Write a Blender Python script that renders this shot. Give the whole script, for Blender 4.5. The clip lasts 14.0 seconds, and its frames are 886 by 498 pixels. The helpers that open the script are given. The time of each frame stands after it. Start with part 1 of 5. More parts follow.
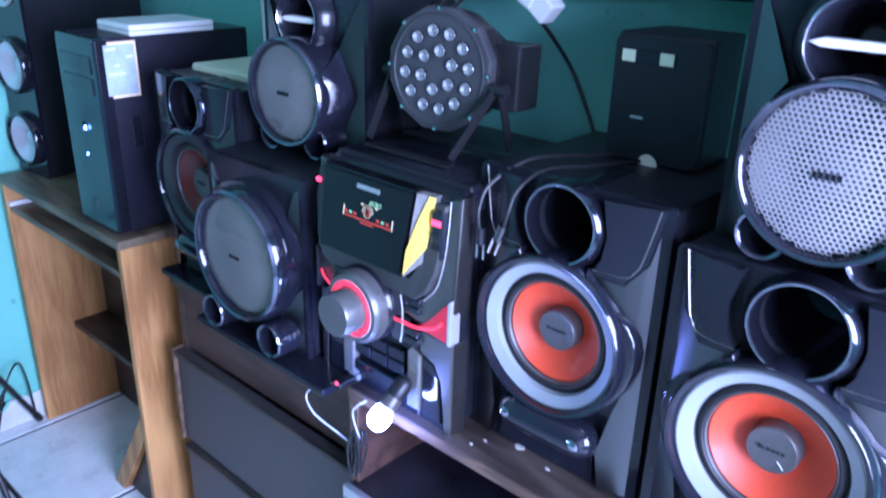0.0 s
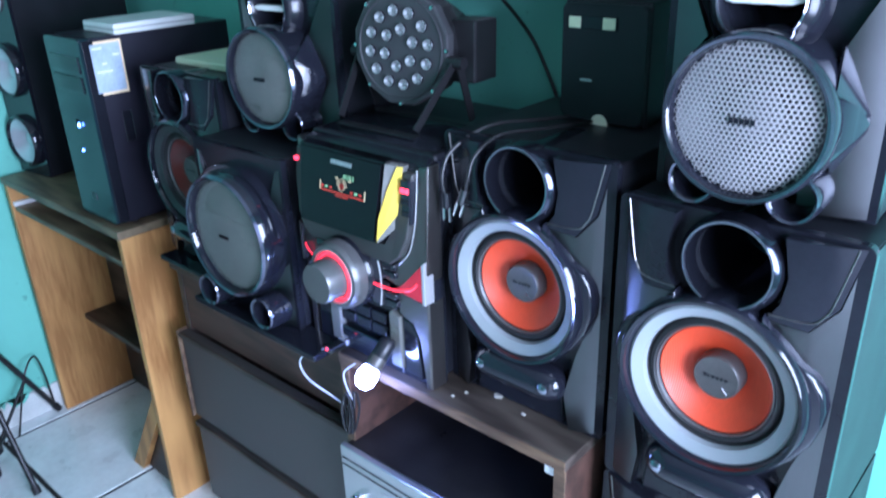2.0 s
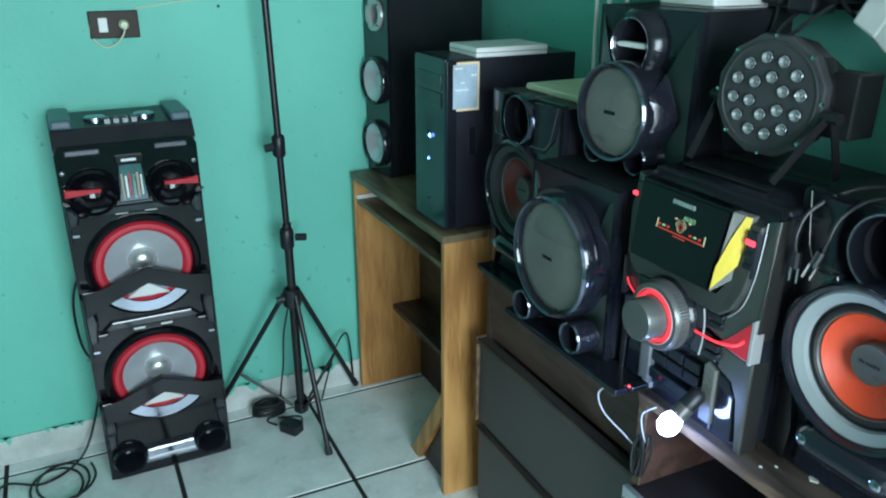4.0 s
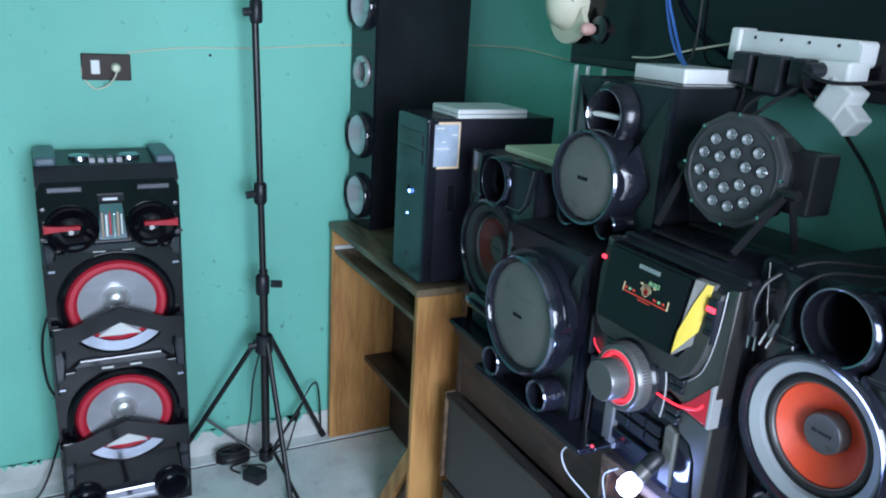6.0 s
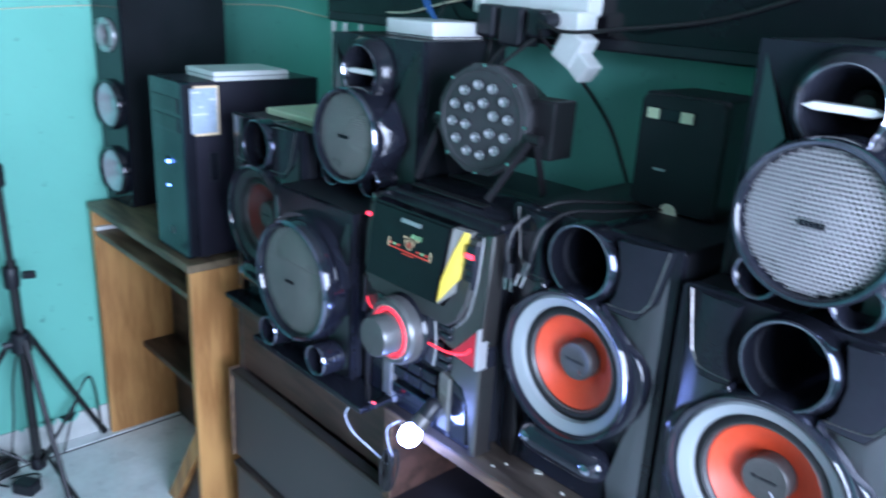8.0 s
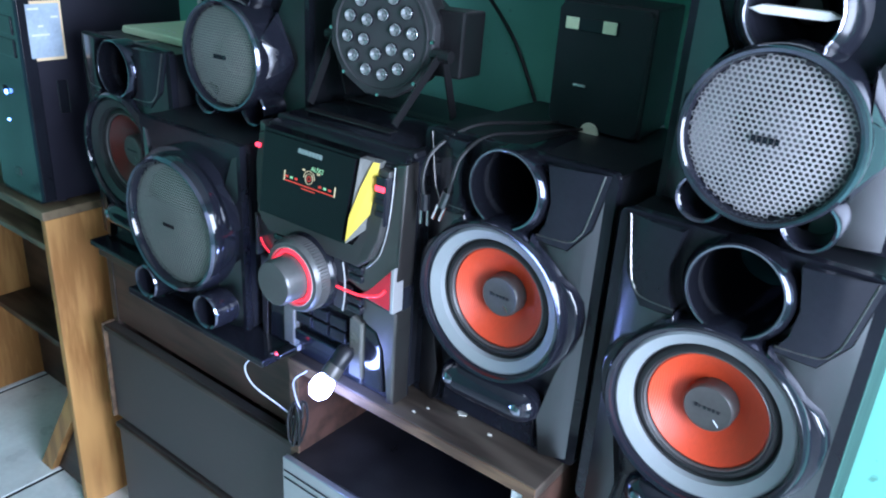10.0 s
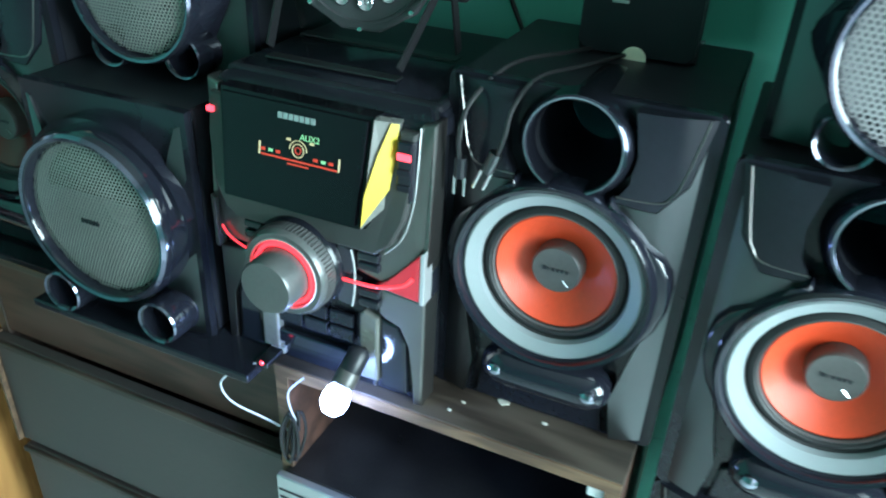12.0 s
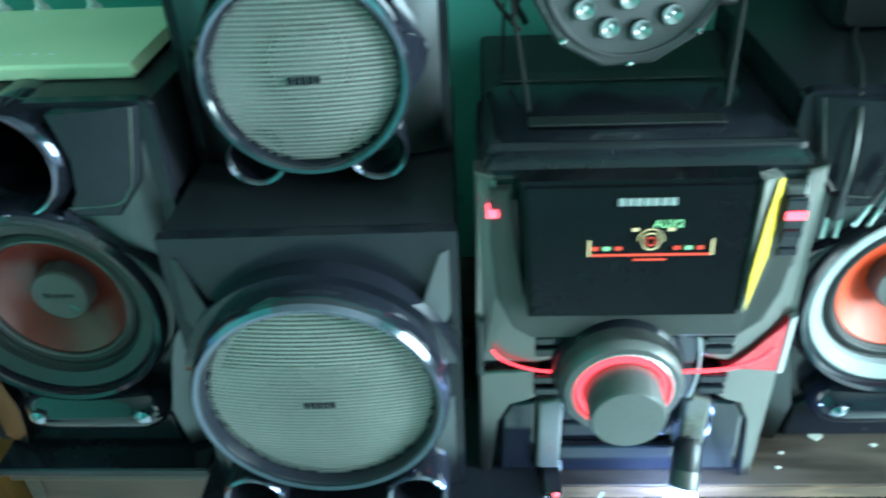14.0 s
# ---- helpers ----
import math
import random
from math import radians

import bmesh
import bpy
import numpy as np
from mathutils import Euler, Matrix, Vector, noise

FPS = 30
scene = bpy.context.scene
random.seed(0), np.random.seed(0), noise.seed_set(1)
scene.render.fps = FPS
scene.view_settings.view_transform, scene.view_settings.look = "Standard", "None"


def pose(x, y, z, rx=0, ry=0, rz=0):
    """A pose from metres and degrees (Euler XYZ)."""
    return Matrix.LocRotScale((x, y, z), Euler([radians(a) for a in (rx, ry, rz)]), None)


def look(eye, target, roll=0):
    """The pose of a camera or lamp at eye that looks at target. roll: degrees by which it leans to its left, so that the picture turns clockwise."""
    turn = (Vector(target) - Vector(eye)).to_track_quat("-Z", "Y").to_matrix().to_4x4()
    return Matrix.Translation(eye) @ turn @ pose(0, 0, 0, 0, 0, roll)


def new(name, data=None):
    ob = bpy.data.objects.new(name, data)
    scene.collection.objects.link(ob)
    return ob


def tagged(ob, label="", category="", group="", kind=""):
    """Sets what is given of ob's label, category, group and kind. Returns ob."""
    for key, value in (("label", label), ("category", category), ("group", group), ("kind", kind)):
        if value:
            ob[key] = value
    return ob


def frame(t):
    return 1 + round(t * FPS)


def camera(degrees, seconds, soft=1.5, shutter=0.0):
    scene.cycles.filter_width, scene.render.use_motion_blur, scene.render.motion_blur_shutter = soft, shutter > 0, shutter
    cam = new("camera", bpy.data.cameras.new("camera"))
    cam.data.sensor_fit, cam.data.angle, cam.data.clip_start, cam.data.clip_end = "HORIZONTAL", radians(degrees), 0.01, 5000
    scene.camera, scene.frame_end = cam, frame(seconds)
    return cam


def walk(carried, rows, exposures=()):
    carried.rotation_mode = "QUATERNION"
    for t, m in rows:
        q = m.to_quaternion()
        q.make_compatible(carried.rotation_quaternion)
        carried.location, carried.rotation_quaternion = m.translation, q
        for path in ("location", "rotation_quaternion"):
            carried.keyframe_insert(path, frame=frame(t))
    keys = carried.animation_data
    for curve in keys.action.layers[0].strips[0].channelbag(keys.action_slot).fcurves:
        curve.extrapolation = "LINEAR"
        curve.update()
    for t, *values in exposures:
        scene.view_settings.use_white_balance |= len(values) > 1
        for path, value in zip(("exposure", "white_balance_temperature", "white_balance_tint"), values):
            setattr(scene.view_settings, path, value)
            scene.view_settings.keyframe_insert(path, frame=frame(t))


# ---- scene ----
cam = camera(59.5, 14.0, 2.0, 0.6)
PATH = [
    (0, (1.258, 0.76, 1.372), (0.029, 2.141, 0.609), 1.7),
    (0.5, (1.306, 0.767, 1.356), (0.07, 2.087, 0.503), 1.3),
    (1, (1.322, 0.774, 1.35), (0.11, 2.073, 0.432), 0.0),
    (1.5, (1.335, 0.754, 1.363), (0.125, 2.06, 0.451), -1.5),
    (2, (1.35, 0.74, 1.379), (0.114, 2.089, 0.571), -2.1),
    (2.5, (1.345, 0.738, 1.387), (0.104, 2.117, 0.642), -2.3),
    (3, (1.307, 0.694, 1.381), (-0.123, 1.899, 0.671), -2.6),
    (3.5, (1.302, 0.661, 1.372), (-0.333, 1.564, 0.656), -1.2),
    (3.7, (1.307, 0.665, 1.377), (-0.36, 1.487, 0.639), -0.5),
    (6, (1.346, 0.657, 1.389), (-0.351, 1.543, 0.811), 3.4),
    (6.5, (1.352, 0.655, 1.383), (-0.34, 1.541, 0.789), 3.6),
    (7, (1.354, 0.657, 1.38), (-0.315, 1.554, 0.739), 4.2),
    (7.5, (1.367, 0.691, 1.375), (-0.185, 1.778, 0.734), 4.2),
    (8, (1.361, 0.713, 1.38), (-0.021, 2.01, 0.743), 3.1),
    (8.5, (1.354, 0.716, 1.367), (0.133, 2.14, 0.673), 3.0),
    (8.7, (1.347, 0.717, 1.36), (0.161, 2.149, 0.622), 2.9),
    (10.8, (1.143, 0.779, 1.348), (0.189, 2.316, 0.496), 4.4),
    (11, (1.109, 0.783, 1.346), (0.226, 2.343, 0.459), 3.9),
    (11.5, (1.022, 0.78, 1.337), (0.269, 2.37, 0.386), 2.6),
    (12, (0.947, 0.815, 1.334), (0.276, 2.406, 0.324), 3.1),
    (12.5, (0.828, 0.911, 1.335), (0.194, 2.469, 0.252), -1.1),
    (13, (0.688, 0.958, 1.335), (0.198, 2.536, 0.209), -1.5),
    (13.5, (0.511, 0.929, 1.36), (0.349, 2.583, 0.248), -1.7),
    (14, (0.381, 0.919, 1.354), (0.292, 2.575, 0.236), -2.6),
]
EXPOSURES = [
    (0.0, 0.55, 5100, 56), (0.5, 0.17, 4750, 9), (1.0, 0.1, 5800, 32), (1.5, 0.15, 6900, 18), (2.0, 0.35, 5450, 38),
    (2.5, 0.35, 4650, 34), (3.0, 0.35, 5850, 46), (3.5, -0.2, 6300, 10), (4.7, -0.1, 6100, 20), (6.0, -0.1, 6050, 32),
    (6.5, -0.05, 6100, 22), (7.0, -0.1, 6500, 32), (7.5, 0.05, 4850, 28), (8.0, 0.25, 5600, 35), (8.5, 0.25, 5600, 32),
    (9.7, 0.2, 5900, 30), (11.0, 0.38, 5200, 50), (11.5, 0.35, 6150, 48), (12.0, 0.55, 6150, 6), (12.5, 0.58, 5750, 68),
    (13.0, 0.7, 5100, 34), (13.5, 1.2, 5600, 48), (14.0, 1.3, 5900, -2),
]
walk(cam, [(t, look(eye, target, roll)) for t, eye, target, roll in PATH], EXPOSURES)

# ---- world and light ----
world = bpy.data.worlds.new("world")
scene.world = world
world.use_nodes = True
wn = world.node_tree.nodes
sky = wn.new("ShaderNodeTexSky")
sky.sky_type, sky.sun_disc = "NISHITA", False
sky.sun_elevation, sky.sun_rotation = radians(43), radians(290)
world.node_tree.links.new(sky.outputs[0], wn["Background"].inputs[0])
wn["Background"].inputs[1].default_value = 0.1


def window_light(name, eye, target, w, h, watts, colour):
    lamp = bpy.data.lights.new(name, "AREA")
    lamp.shape, lamp.size, lamp.size_y, lamp.energy, lamp.color = "RECTANGLE", w, h, watts, colour
    new(name, lamp).matrix_world = look(eye, target)


SUN = bpy.data.lights.new("sun", "SUN")
SUN.energy, SUN.angle, SUN.color = 2.0, radians(0.5), (1, 0.95, 0.88)
new("sun", SUN).matrix_world = look((-6, 4.2, 6), (0, 2, 0))
window_light("window_daylight", (2.27, 0.96, 1.24), (1.0, 1.02, 1.14), 0.86, 1.0, 76.0, (0.75, 0.95, 1.0))
window_light("doorway_daylight", (2.27, -0.20, 1.04), (0.6, 1.0, 1.0), 0.82, 1.96, 8.0, (0.75, 0.95, 1.0))


# ---- materials ----
def mat(name, col, rough=0.5, metal=0.0, var=0.15, scale=8.0, bump=0.0, bscale=200.0, coat=0.0, emit=None, power=0.0, spec=0.5, stretch=None, dirt=None):
    """A surface with variation at two scales: broad stains and fine grain."""
    m = bpy.data.materials.new(name)
    m.use_nodes = True
    nt = m.node_tree
    b = nt.nodes["Principled BSDF"]
    L = nt.links.new
    co = nt.nodes.new("ShaderNodeTexCoord")
    mp = nt.nodes.new("ShaderNodeMapping")
    L(co.outputs["Object"], mp.inputs[0])
    if stretch:
        mp.inputs["Scale"].default_value = stretch
    n1, n2 = nt.nodes.new("ShaderNodeTexNoise"), nt.nodes.new("ShaderNodeTexNoise")
    for n, s, d in ((n1, scale, 4), (n2, bscale, 3)):
        n.inputs["Scale"].default_value, n.inputs["Detail"].default_value = s, d
        L(mp.outputs[0], n.inputs["Vector"])
    mixed = nt.nodes.new("ShaderNodeMix")
    mixed.data_type = "RGBA"
    dark = dirt or tuple(c * (1 - var) for c in col)
    mixed.inputs[6].default_value, mixed.inputs[7].default_value = (*dark, 1), (*[min(1, c * (1 + var * 0.7)) for c in col], 1)
    add = nt.nodes.new("ShaderNodeMath")
    add.operation, add.inputs[1].default_value = "MULTIPLY_ADD", 0.35
    L(n2.outputs[0], add.inputs[0])
    L(n1.outputs[0], add.inputs[2])
    ramp = nt.nodes.new("ShaderNodeMapRange")
    ramp.inputs["From Min"].default_value, ramp.inputs["From Max"].default_value = 0.45, 0.9
    L(add.outputs[0], ramp.inputs[0])
    L(ramp.outputs[0], mixed.inputs[0])
    L(mixed.outputs[2], b.inputs["Base Color"])
    rr = nt.nodes.new("ShaderNodeMapRange")
    rr.inputs["To Min"].default_value, rr.inputs["To Max"].default_value = max(0.02, rough * 0.8), min(1, rough * 1.25)
    L(n1.outputs[0], rr.inputs[0])
    L(rr.outputs[0], b.inputs["Roughness"])
    b.inputs["Metallic"].default_value = metal
    b.inputs["Specular IOR Level"].default_value = spec
    b.inputs["Coat Weight"].default_value = coat
    b.inputs["Coat Roughness"].default_value = 0.08
    if bump:
        bp = nt.nodes.new("ShaderNodeBump")
        bp.inputs["Strength"].default_value, bp.inputs["Distance"].default_value = bump, 0.002
        L(n2.outputs[0], bp.inputs["Height"])
        L(bp.outputs[0], b.inputs["Normal"])
    if emit:
        b.inputs["Emission Color"].default_value, b.inputs["Emission Strength"].default_value = (*emit, 1), power
    return m


def wood(name, light, dark, along, rough=0.5, ring=9.0):
    """Wood with grain drawn out along one axis (0, 1 or 2), knots and stains."""
    m = mat(name, light, rough)
    nt, b = m.node_tree, m.node_tree.nodes["Principled BSDF"]
    L = nt.links.new
    co, mp = nt.nodes.new("ShaderNodeTexCoord"), nt.nodes.new("ShaderNodeMapping")
    L(co.outputs["Object"], mp.inputs[0])
    mp.inputs["Scale"].default_value = [0.12 if i == along else 1.0 for i in range(3)]
    wv = nt.nodes.new("ShaderNodeTexWave")
    wv.inputs["Scale"].default_value, wv.inputs["Distortion"].default_value, wv.inputs["Detail"].default_value = ring, 9.0, 3.0
    wv.inputs["Detail Scale"].default_value = 2.0
    L(mp.outputs[0], wv.inputs["Vector"])
    fine = nt.nodes.new("ShaderNodeTexNoise")
    fine.inputs["Scale"].default_value, fine.inputs["Detail"].default_value = 120.0, 4
    L(mp.outputs[0], fine.inputs["Vector"])
    broad = nt.nodes.new("ShaderNodeTexNoise")
    broad.inputs["Scale"].default_value = 5.0
    L(co.outputs["Object"], broad.inputs["Vector"])
    s = nt.nodes.new("ShaderNodeMath")
    s.operation = "MULTIPLY"
    L(wv.outputs["Fac"], s.inputs[0])
    L(fine.outputs[0], s.inputs[1])
    s2 = nt.nodes.new("ShaderNodeMath")
    s2.operation, s2.inputs[1].default_value = "MULTIPLY_ADD", 0.6
    L(broad.outputs[0], s2.inputs[0])
    L(s.outputs[0], s2.inputs[2])
    cr = nt.nodes.new("ShaderNodeValToRGB")
    cr.color_ramp.elements[0].position, cr.color_ramp.elements[0].color = 0.25, (*light, 1)
    cr.color_ramp.elements[1].position, cr.color_ramp.elements[1].color = 0.85, (*dark, 1)
    L(s2.outputs[0], cr.inputs[0])
    L(cr.outputs[0], b.inputs["Base Color"])
    bp = nt.nodes.new("ShaderNodeBump")
    bp.inputs["Strength"].default_value, bp.inputs["Distance"].default_value = 0.15, 0.001
    L(fine.outputs[0], bp.inputs["Height"])
    L(bp.outputs[0], b.inputs["Normal"])
    return m


def painted_wall(name, col, col2):
    """Uneven brushed wall paint with scuffs and faint damp patches."""
    m = mat(name, col, 0.55, bump=0.35, bscale=55.0, scale=2.5, var=0.1)
    nt, b = m.node_tree, m.node_tree.nodes["Principled BSDF"]
    co, vo, ns = nt.nodes.new("ShaderNodeTexCoord"), nt.nodes.new("ShaderNodeTexNoise"), nt.nodes.new("ShaderNodeTexNoise")
    vo.inputs["Scale"].default_value, vo.inputs["Detail"].default_value = 1.6, 6
    ns.inputs["Scale"].default_value, ns.inputs["Detail"].default_value = 38.0, 4
    for n in (vo, ns):
        nt.links.new(co.outputs["Object"], n.inputs["Vector"])
    cr = nt.nodes.new("ShaderNodeValToRGB")
    cr.color_ramp.elements[0].position, cr.color_ramp.elements[0].color = 0.35, (*col2, 1)
    cr.color_ramp.elements[1].position, cr.color_ramp.elements[1].color = 0.62, (*col, 1)
    nt.links.new(vo.outputs[0], cr.inputs[0])
    sp = nt.nodes.new("ShaderNodeValToRGB")
    sp.color_ramp.elements[0].position, sp.color_ramp.elements[0].color = 0.24, (0.55, 0.55, 0.55, 1)
    sp.color_ramp.elements[1].position, sp.color_ramp.elements[1].color = 0.33, (1, 1, 1, 1)
    nt.links.new(ns.outputs[0], sp.inputs[0])
    mx = nt.nodes.new("ShaderNodeMix")
    mx.data_type, mx.blend_type = "RGBA", "MULTIPLY"
    mx.inputs[0].default_value = 1
    nt.links.new(cr.outputs[0], mx.inputs[6])
    nt.links.new(sp.outputs[0], mx.inputs[7])
    nt.links.new(mx.outputs[2], b.inputs["Base Color"])
    return m


TEAL = painted_wall("teal_paint", (0.17, 0.58, 0.46), (0.14, 0.50, 0.40))
PLASTER = mat("ceiling_paint", (0.42, 0.41, 0.38), 0.8, var=0.08, bump=0.2)
TILE = mat("floor_tile", (0.74, 0.77, 0.76), 0.28, var=0.16, scale=9.0, bscale=60, bump=0.03)
# Ring and cone colours darkened to stand for shade on the dresser speaker.
SHADERING = mat("shaded_ring", (0.022, 0.026, 0.028), 0.45, var=0.2)
SHADERED = mat("shaded_red_cone", (0.12, 0.011, 0.007), 0.32, var=0.3, scale=12)
GROUT = mat("grout", (0.016, 0.016, 0.016), 0.9, bump=0.4)
SKIRT = mat("skirting_tile", (0.62, 0.63, 0.6), 0.35, var=0.2, scale=14.0)
PINE = wood("pine", (0.60, 0.30, 0.095), (0.34, 0.145, 0.04), 2, 0.5, 5.0)
PINE_TOP = wood("pine_top", (0.19, 0.135, 0.08), (0.075, 0.048, 0.027), 0, 0.45)
DARKWOOD = wood("dark_wood", (0.06, 0.040, 0.030), (0.022, 0.015, 0.012), 0, 0.45)
REDWOOD = wood("red_wood", (0.085, 0.040, 0.028), (0.04, 0.02, 0.014), 0, 0.5)
DARKSILV = mat("dark_silver", (0.085, 0.085, 0.10), 0.34, 0.5, var=0.15)
PABLACK = mat("party_black", (0.005, 0.005, 0.007), 0.10, var=0.3, spec=0.30)
PAGLOSS = mat("party_gloss", (0.008, 0.010, 0.016), 0.06, var=0.2, spec=0.5, coat=0.2)
GRIPBLUE = mat("grip_blue_grey", (0.06, 0.10, 0.13), 0.35, var=0.2)
TAUPE = mat("taupe_silver", (0.19, 0.18, 0.175), 0.30, 0.95, var=0.12, bump=0.03, bscale=900)
CAPDARK = mat("cap_dark", (0.085, 0.08, 0.078), 0.38, 0.2, var=0.2)
CRADLE = mat("cradle_grey", (0.050, 0.050, 0.049), 0.40, 0.2, var=0.2, bump=0.05, bscale=600)
KNOBGREY = mat("knob_grey", (0.13, 0.13, 0.13), 0.35, 0.4, var=0.15)
SHELFTOP = wood("worn_shelf", (0.085, 0.066, 0.052), (0.035, 0.026, 0.021), 0, 0.4)
CHIPEDGE = wood("chipboard_edge", (0.17, 0.10, 0.055), (0.08, 0.045, 0.026), 0, 0.7, 25.0)
DRAWER = mat("drawer_laminate", (0.046, 0.038, 0.036), 0.38, var=0.3, scale=6, bump=0.05, bscale=300, stretch=(0.2, 1, 1))
BLACK = mat("black_plastic", (0.014, 0.015, 0.020), 0.38, var=0.3, spec=0.4, bump=0.06, bscale=600)
GLOSS = mat("gloss_black", (0.011, 0.012, 0.018), 0.10, var=0.2, coat=0.2, spec=0.42)
SATIN = mat("satin_black", (0.011, 0.012, 0.017), 0.18, var=0.3, spec=0.34)
SIDEVINYL = mat("smooth_vinyl", (0.013, 0.014, 0.018), 0.40, var=0.3, spec=0.38, bump=0.05, bscale=420)
VINYL = mat("black_vinyl", (0.012, 0.013, 0.017), 0.42, var=0.4, spec=0.3, bump=0.2, bscale=420)
CHROMEBLK = mat("dark_chrome", (0.34, 0.36, 0.43), 0.11, 0.95, var=0.2)
RIMCHROME = mat("rim_chrome", (0.15, 0.16, 0.21), 0.13, 0.9, var=0.2)
SLEEVE = mat("sleeve_chrome", (0.055, 0.060, 0.085), 0.13, 0.9, var=0.2)
CHROME = mat("chrome", (0.75, 0.76, 0.78), 0.12, 1.0, var=0.1)
SILVER = mat("silver_paint", (0.115, 0.118, 0.125), 0.32, 1.0, var=0.12, bump=0.03, bscale=900)
SILVERL = mat("light_silver", (0.52, 0.52, 0.53), 0.33, 0.6, var=0.1)
RINGGREY = mat("ring_grey", (0.25, 0.275, 0.285), 0.42, 0.1, var=0.08, bump=0.05, bscale=700)
RUBBER = mat("rubber", (0.012, 0.012, 0.013), 0.6, var=0.3)
ORANGE = mat("orange_cone", (0.70, 0.066, 0.019), 0.46, 0.05, var=0.18, scale=10, bump=0.25, bscale=260, coat=0.04, stretch=(1, 1, 0.12))
ribs, relief = ORANGE.node_tree.nodes.new("ShaderNodeTexWave"), ORANGE.node_tree.nodes["Bump"]
ribs.inputs["Scale"].default_value, ribs.inputs["Distortion"].default_value = 135.0, 0.3
ORANGE.node_tree.links.new(ORANGE.node_tree.nodes["Texture Coordinate"].outputs["Object"], ribs.inputs["Vector"])
ORANGE.node_tree.links.new(ribs.outputs["Fac"], relief.inputs["Height"])
relief.inputs["Strength"].default_value, relief.inputs["Distance"].default_value = 0.35, 0.0006
PLATEBROWN = mat("brown_plate", (0.050, 0.034, 0.028), 0.5, var=0.2, spec=0.2)
MESHM = mat("grille_metal", (0.36, 0.345, 0.35), 0.56, 0.3, var=0.12)
MESHD = mat("grille_dusty", (0.26, 0.26, 0.24), 0.5, 0.35, var=0.25)
CONEGREY = mat("paper_cone", (0.10, 0.10, 0.11), 0.5, var=0.2)
CAPSILV = mat("silver_cap", (0.6, 0.6, 0.6), 0.25, 0.7, var=0.15)
REDGLOW = mat("red_glow", (0.5, 0.02, 0.02), 0.3, emit=(1, 0.04, 0.06), power=1.7)
REDLED = mat("red_led", (0.5, 0.02, 0.02), 0.3, emit=(1, 0.05, 0.08), power=3.0)
REDPLAST = mat("red_plastic", (0.50, 0.015, 0.03), 0.25, var=0.15, coat=0.4)
REDMATT = mat("red_surround", (0.55, 0.02, 0.04), 0.45, var=0.12)
BLUELED = mat("blue_led", (0.1, 0.2, 0.8), 0.3, emit=(0.15, 0.35, 1), power=12.0)
YELLOW = mat("yellow_band", (0.52, 0.38, 0.02), 0.42, var=0.2)
GREYGLASS = mat("smoked_glass", (0.13, 0.13, 0.12), 0.26, var=0.2, spec=0.4)
SCREEN = mat("screen_glass", (0.006, 0.006, 0.008), 0.12, var=0.2, spec=0.25)
GLOWTXT = mat("display_glow", (0.3, 0.3, 0.2), 0.4, emit=(0.9, 0.75, 0.35), power=0.4)
GLOWGRN = mat("display_green", (0.1, 0.3, 0.15), 0.4, emit=(0.45, 1.0, 0.5), power=0.4)
GLOWRED = mat("display_red", (0.4, 0.02, 0.02), 0.4, emit=(1.0, 0.14, 0.05), power=0.3)
WHITEP = mat("white_plastic", (0.72, 0.72, 0.70), 0.4, var=0.1)
CREAM = mat("cream_plastic", (0.70, 0.66, 0.50), 0.5, var=0.12)
LIMEWH = mat("aged_white_plastic", (0.62, 0.68, 0.46), 0.4, var=0.08)
PCBLACK = mat("pc_black", (0.016, 0.015, 0.024), 0.34, var=0.25, bump=0.05, bscale=700)
PCFRONT = mat("pc_front", (0.010, 0.024, 0.030), 0.16, var=0.2, coat=0.15)
LABEL = mat("sticker", (0.42, 0.50, 0.60), 0.25, var=0.18, scale=25)
LABELEDGE = mat("sticker_edge", (0.85, 0.62, 0.38), 0.4)
CABLE = mat("cable_black", (0.012, 0.012, 0.013), 0.4)
CABLEW = mat("cable_white", (0.55, 0.57, 0.62), 0.35)
CABLEBLUE = mat("cable_blue", (0.05, 0.16, 0.50), 0.4)
COPPER = mat("copper_wire", (0.45, 0.3, 0.2), 0.4)
BULB = mat("bulb_glass", (0.9, 0.9, 1.0), 0.3, emit=(0.30, 0.46, 1.0), power=110.0)
LENS = mat("led_lens", (0.34, 0.36, 0.37), 0.10, 0.6, var=0.15, coat=0.6)
LAMPGREY = mat("lamp_grey", (0.040, 0.040, 0.043), 0.42, var=0.25, bump=0.05, bscale=500)
IRON = mat("black_steel", (0.018, 0.018, 0.020), 0.38, 0.3, var=0.3)
AMPFACE = mat("brushed_alu", (0.55, 0.56, 0.57), 0.32, 0.85, var=0.1, bump=0.06, bscale=500, stretch=(0.05, 1, 1))
AMPTOP = mat("amp_lid", (0.016, 0.015, 0.015), 0.3, var=0.5, scale=12, bump=0.05)
FIBRE = mat("glassfibre_cone", (0.62, 0.62, 0.66), 0.25, 0.45, var=0.12)
PINK = mat("frosted_pink", (0.75, 0.42, 0.36), 0.4, var=0.1)
PAPERCHIP = mat("paint_chip", (0.6, 0.58, 0.5), 0.7)


# ---- mesh helpers ----
def part(name, bm, material, parent=None, label="", smooth=False):
    me = bpy.data.meshes.new(name)
    bmesh.ops.recalc_face_normals(bm, faces=bm.faces)
    bm.to_mesh(me)
    bm.free()
    me.materials.append(material)
    if smooth:
        for p in me.polygons:
            p.use_smooth = True
        me.set_sharp_from_angle(angle=radians(38))
    ob = new(name, me)
    ob.parent = parent
    if label:
        tagged(ob, label)
    return ob


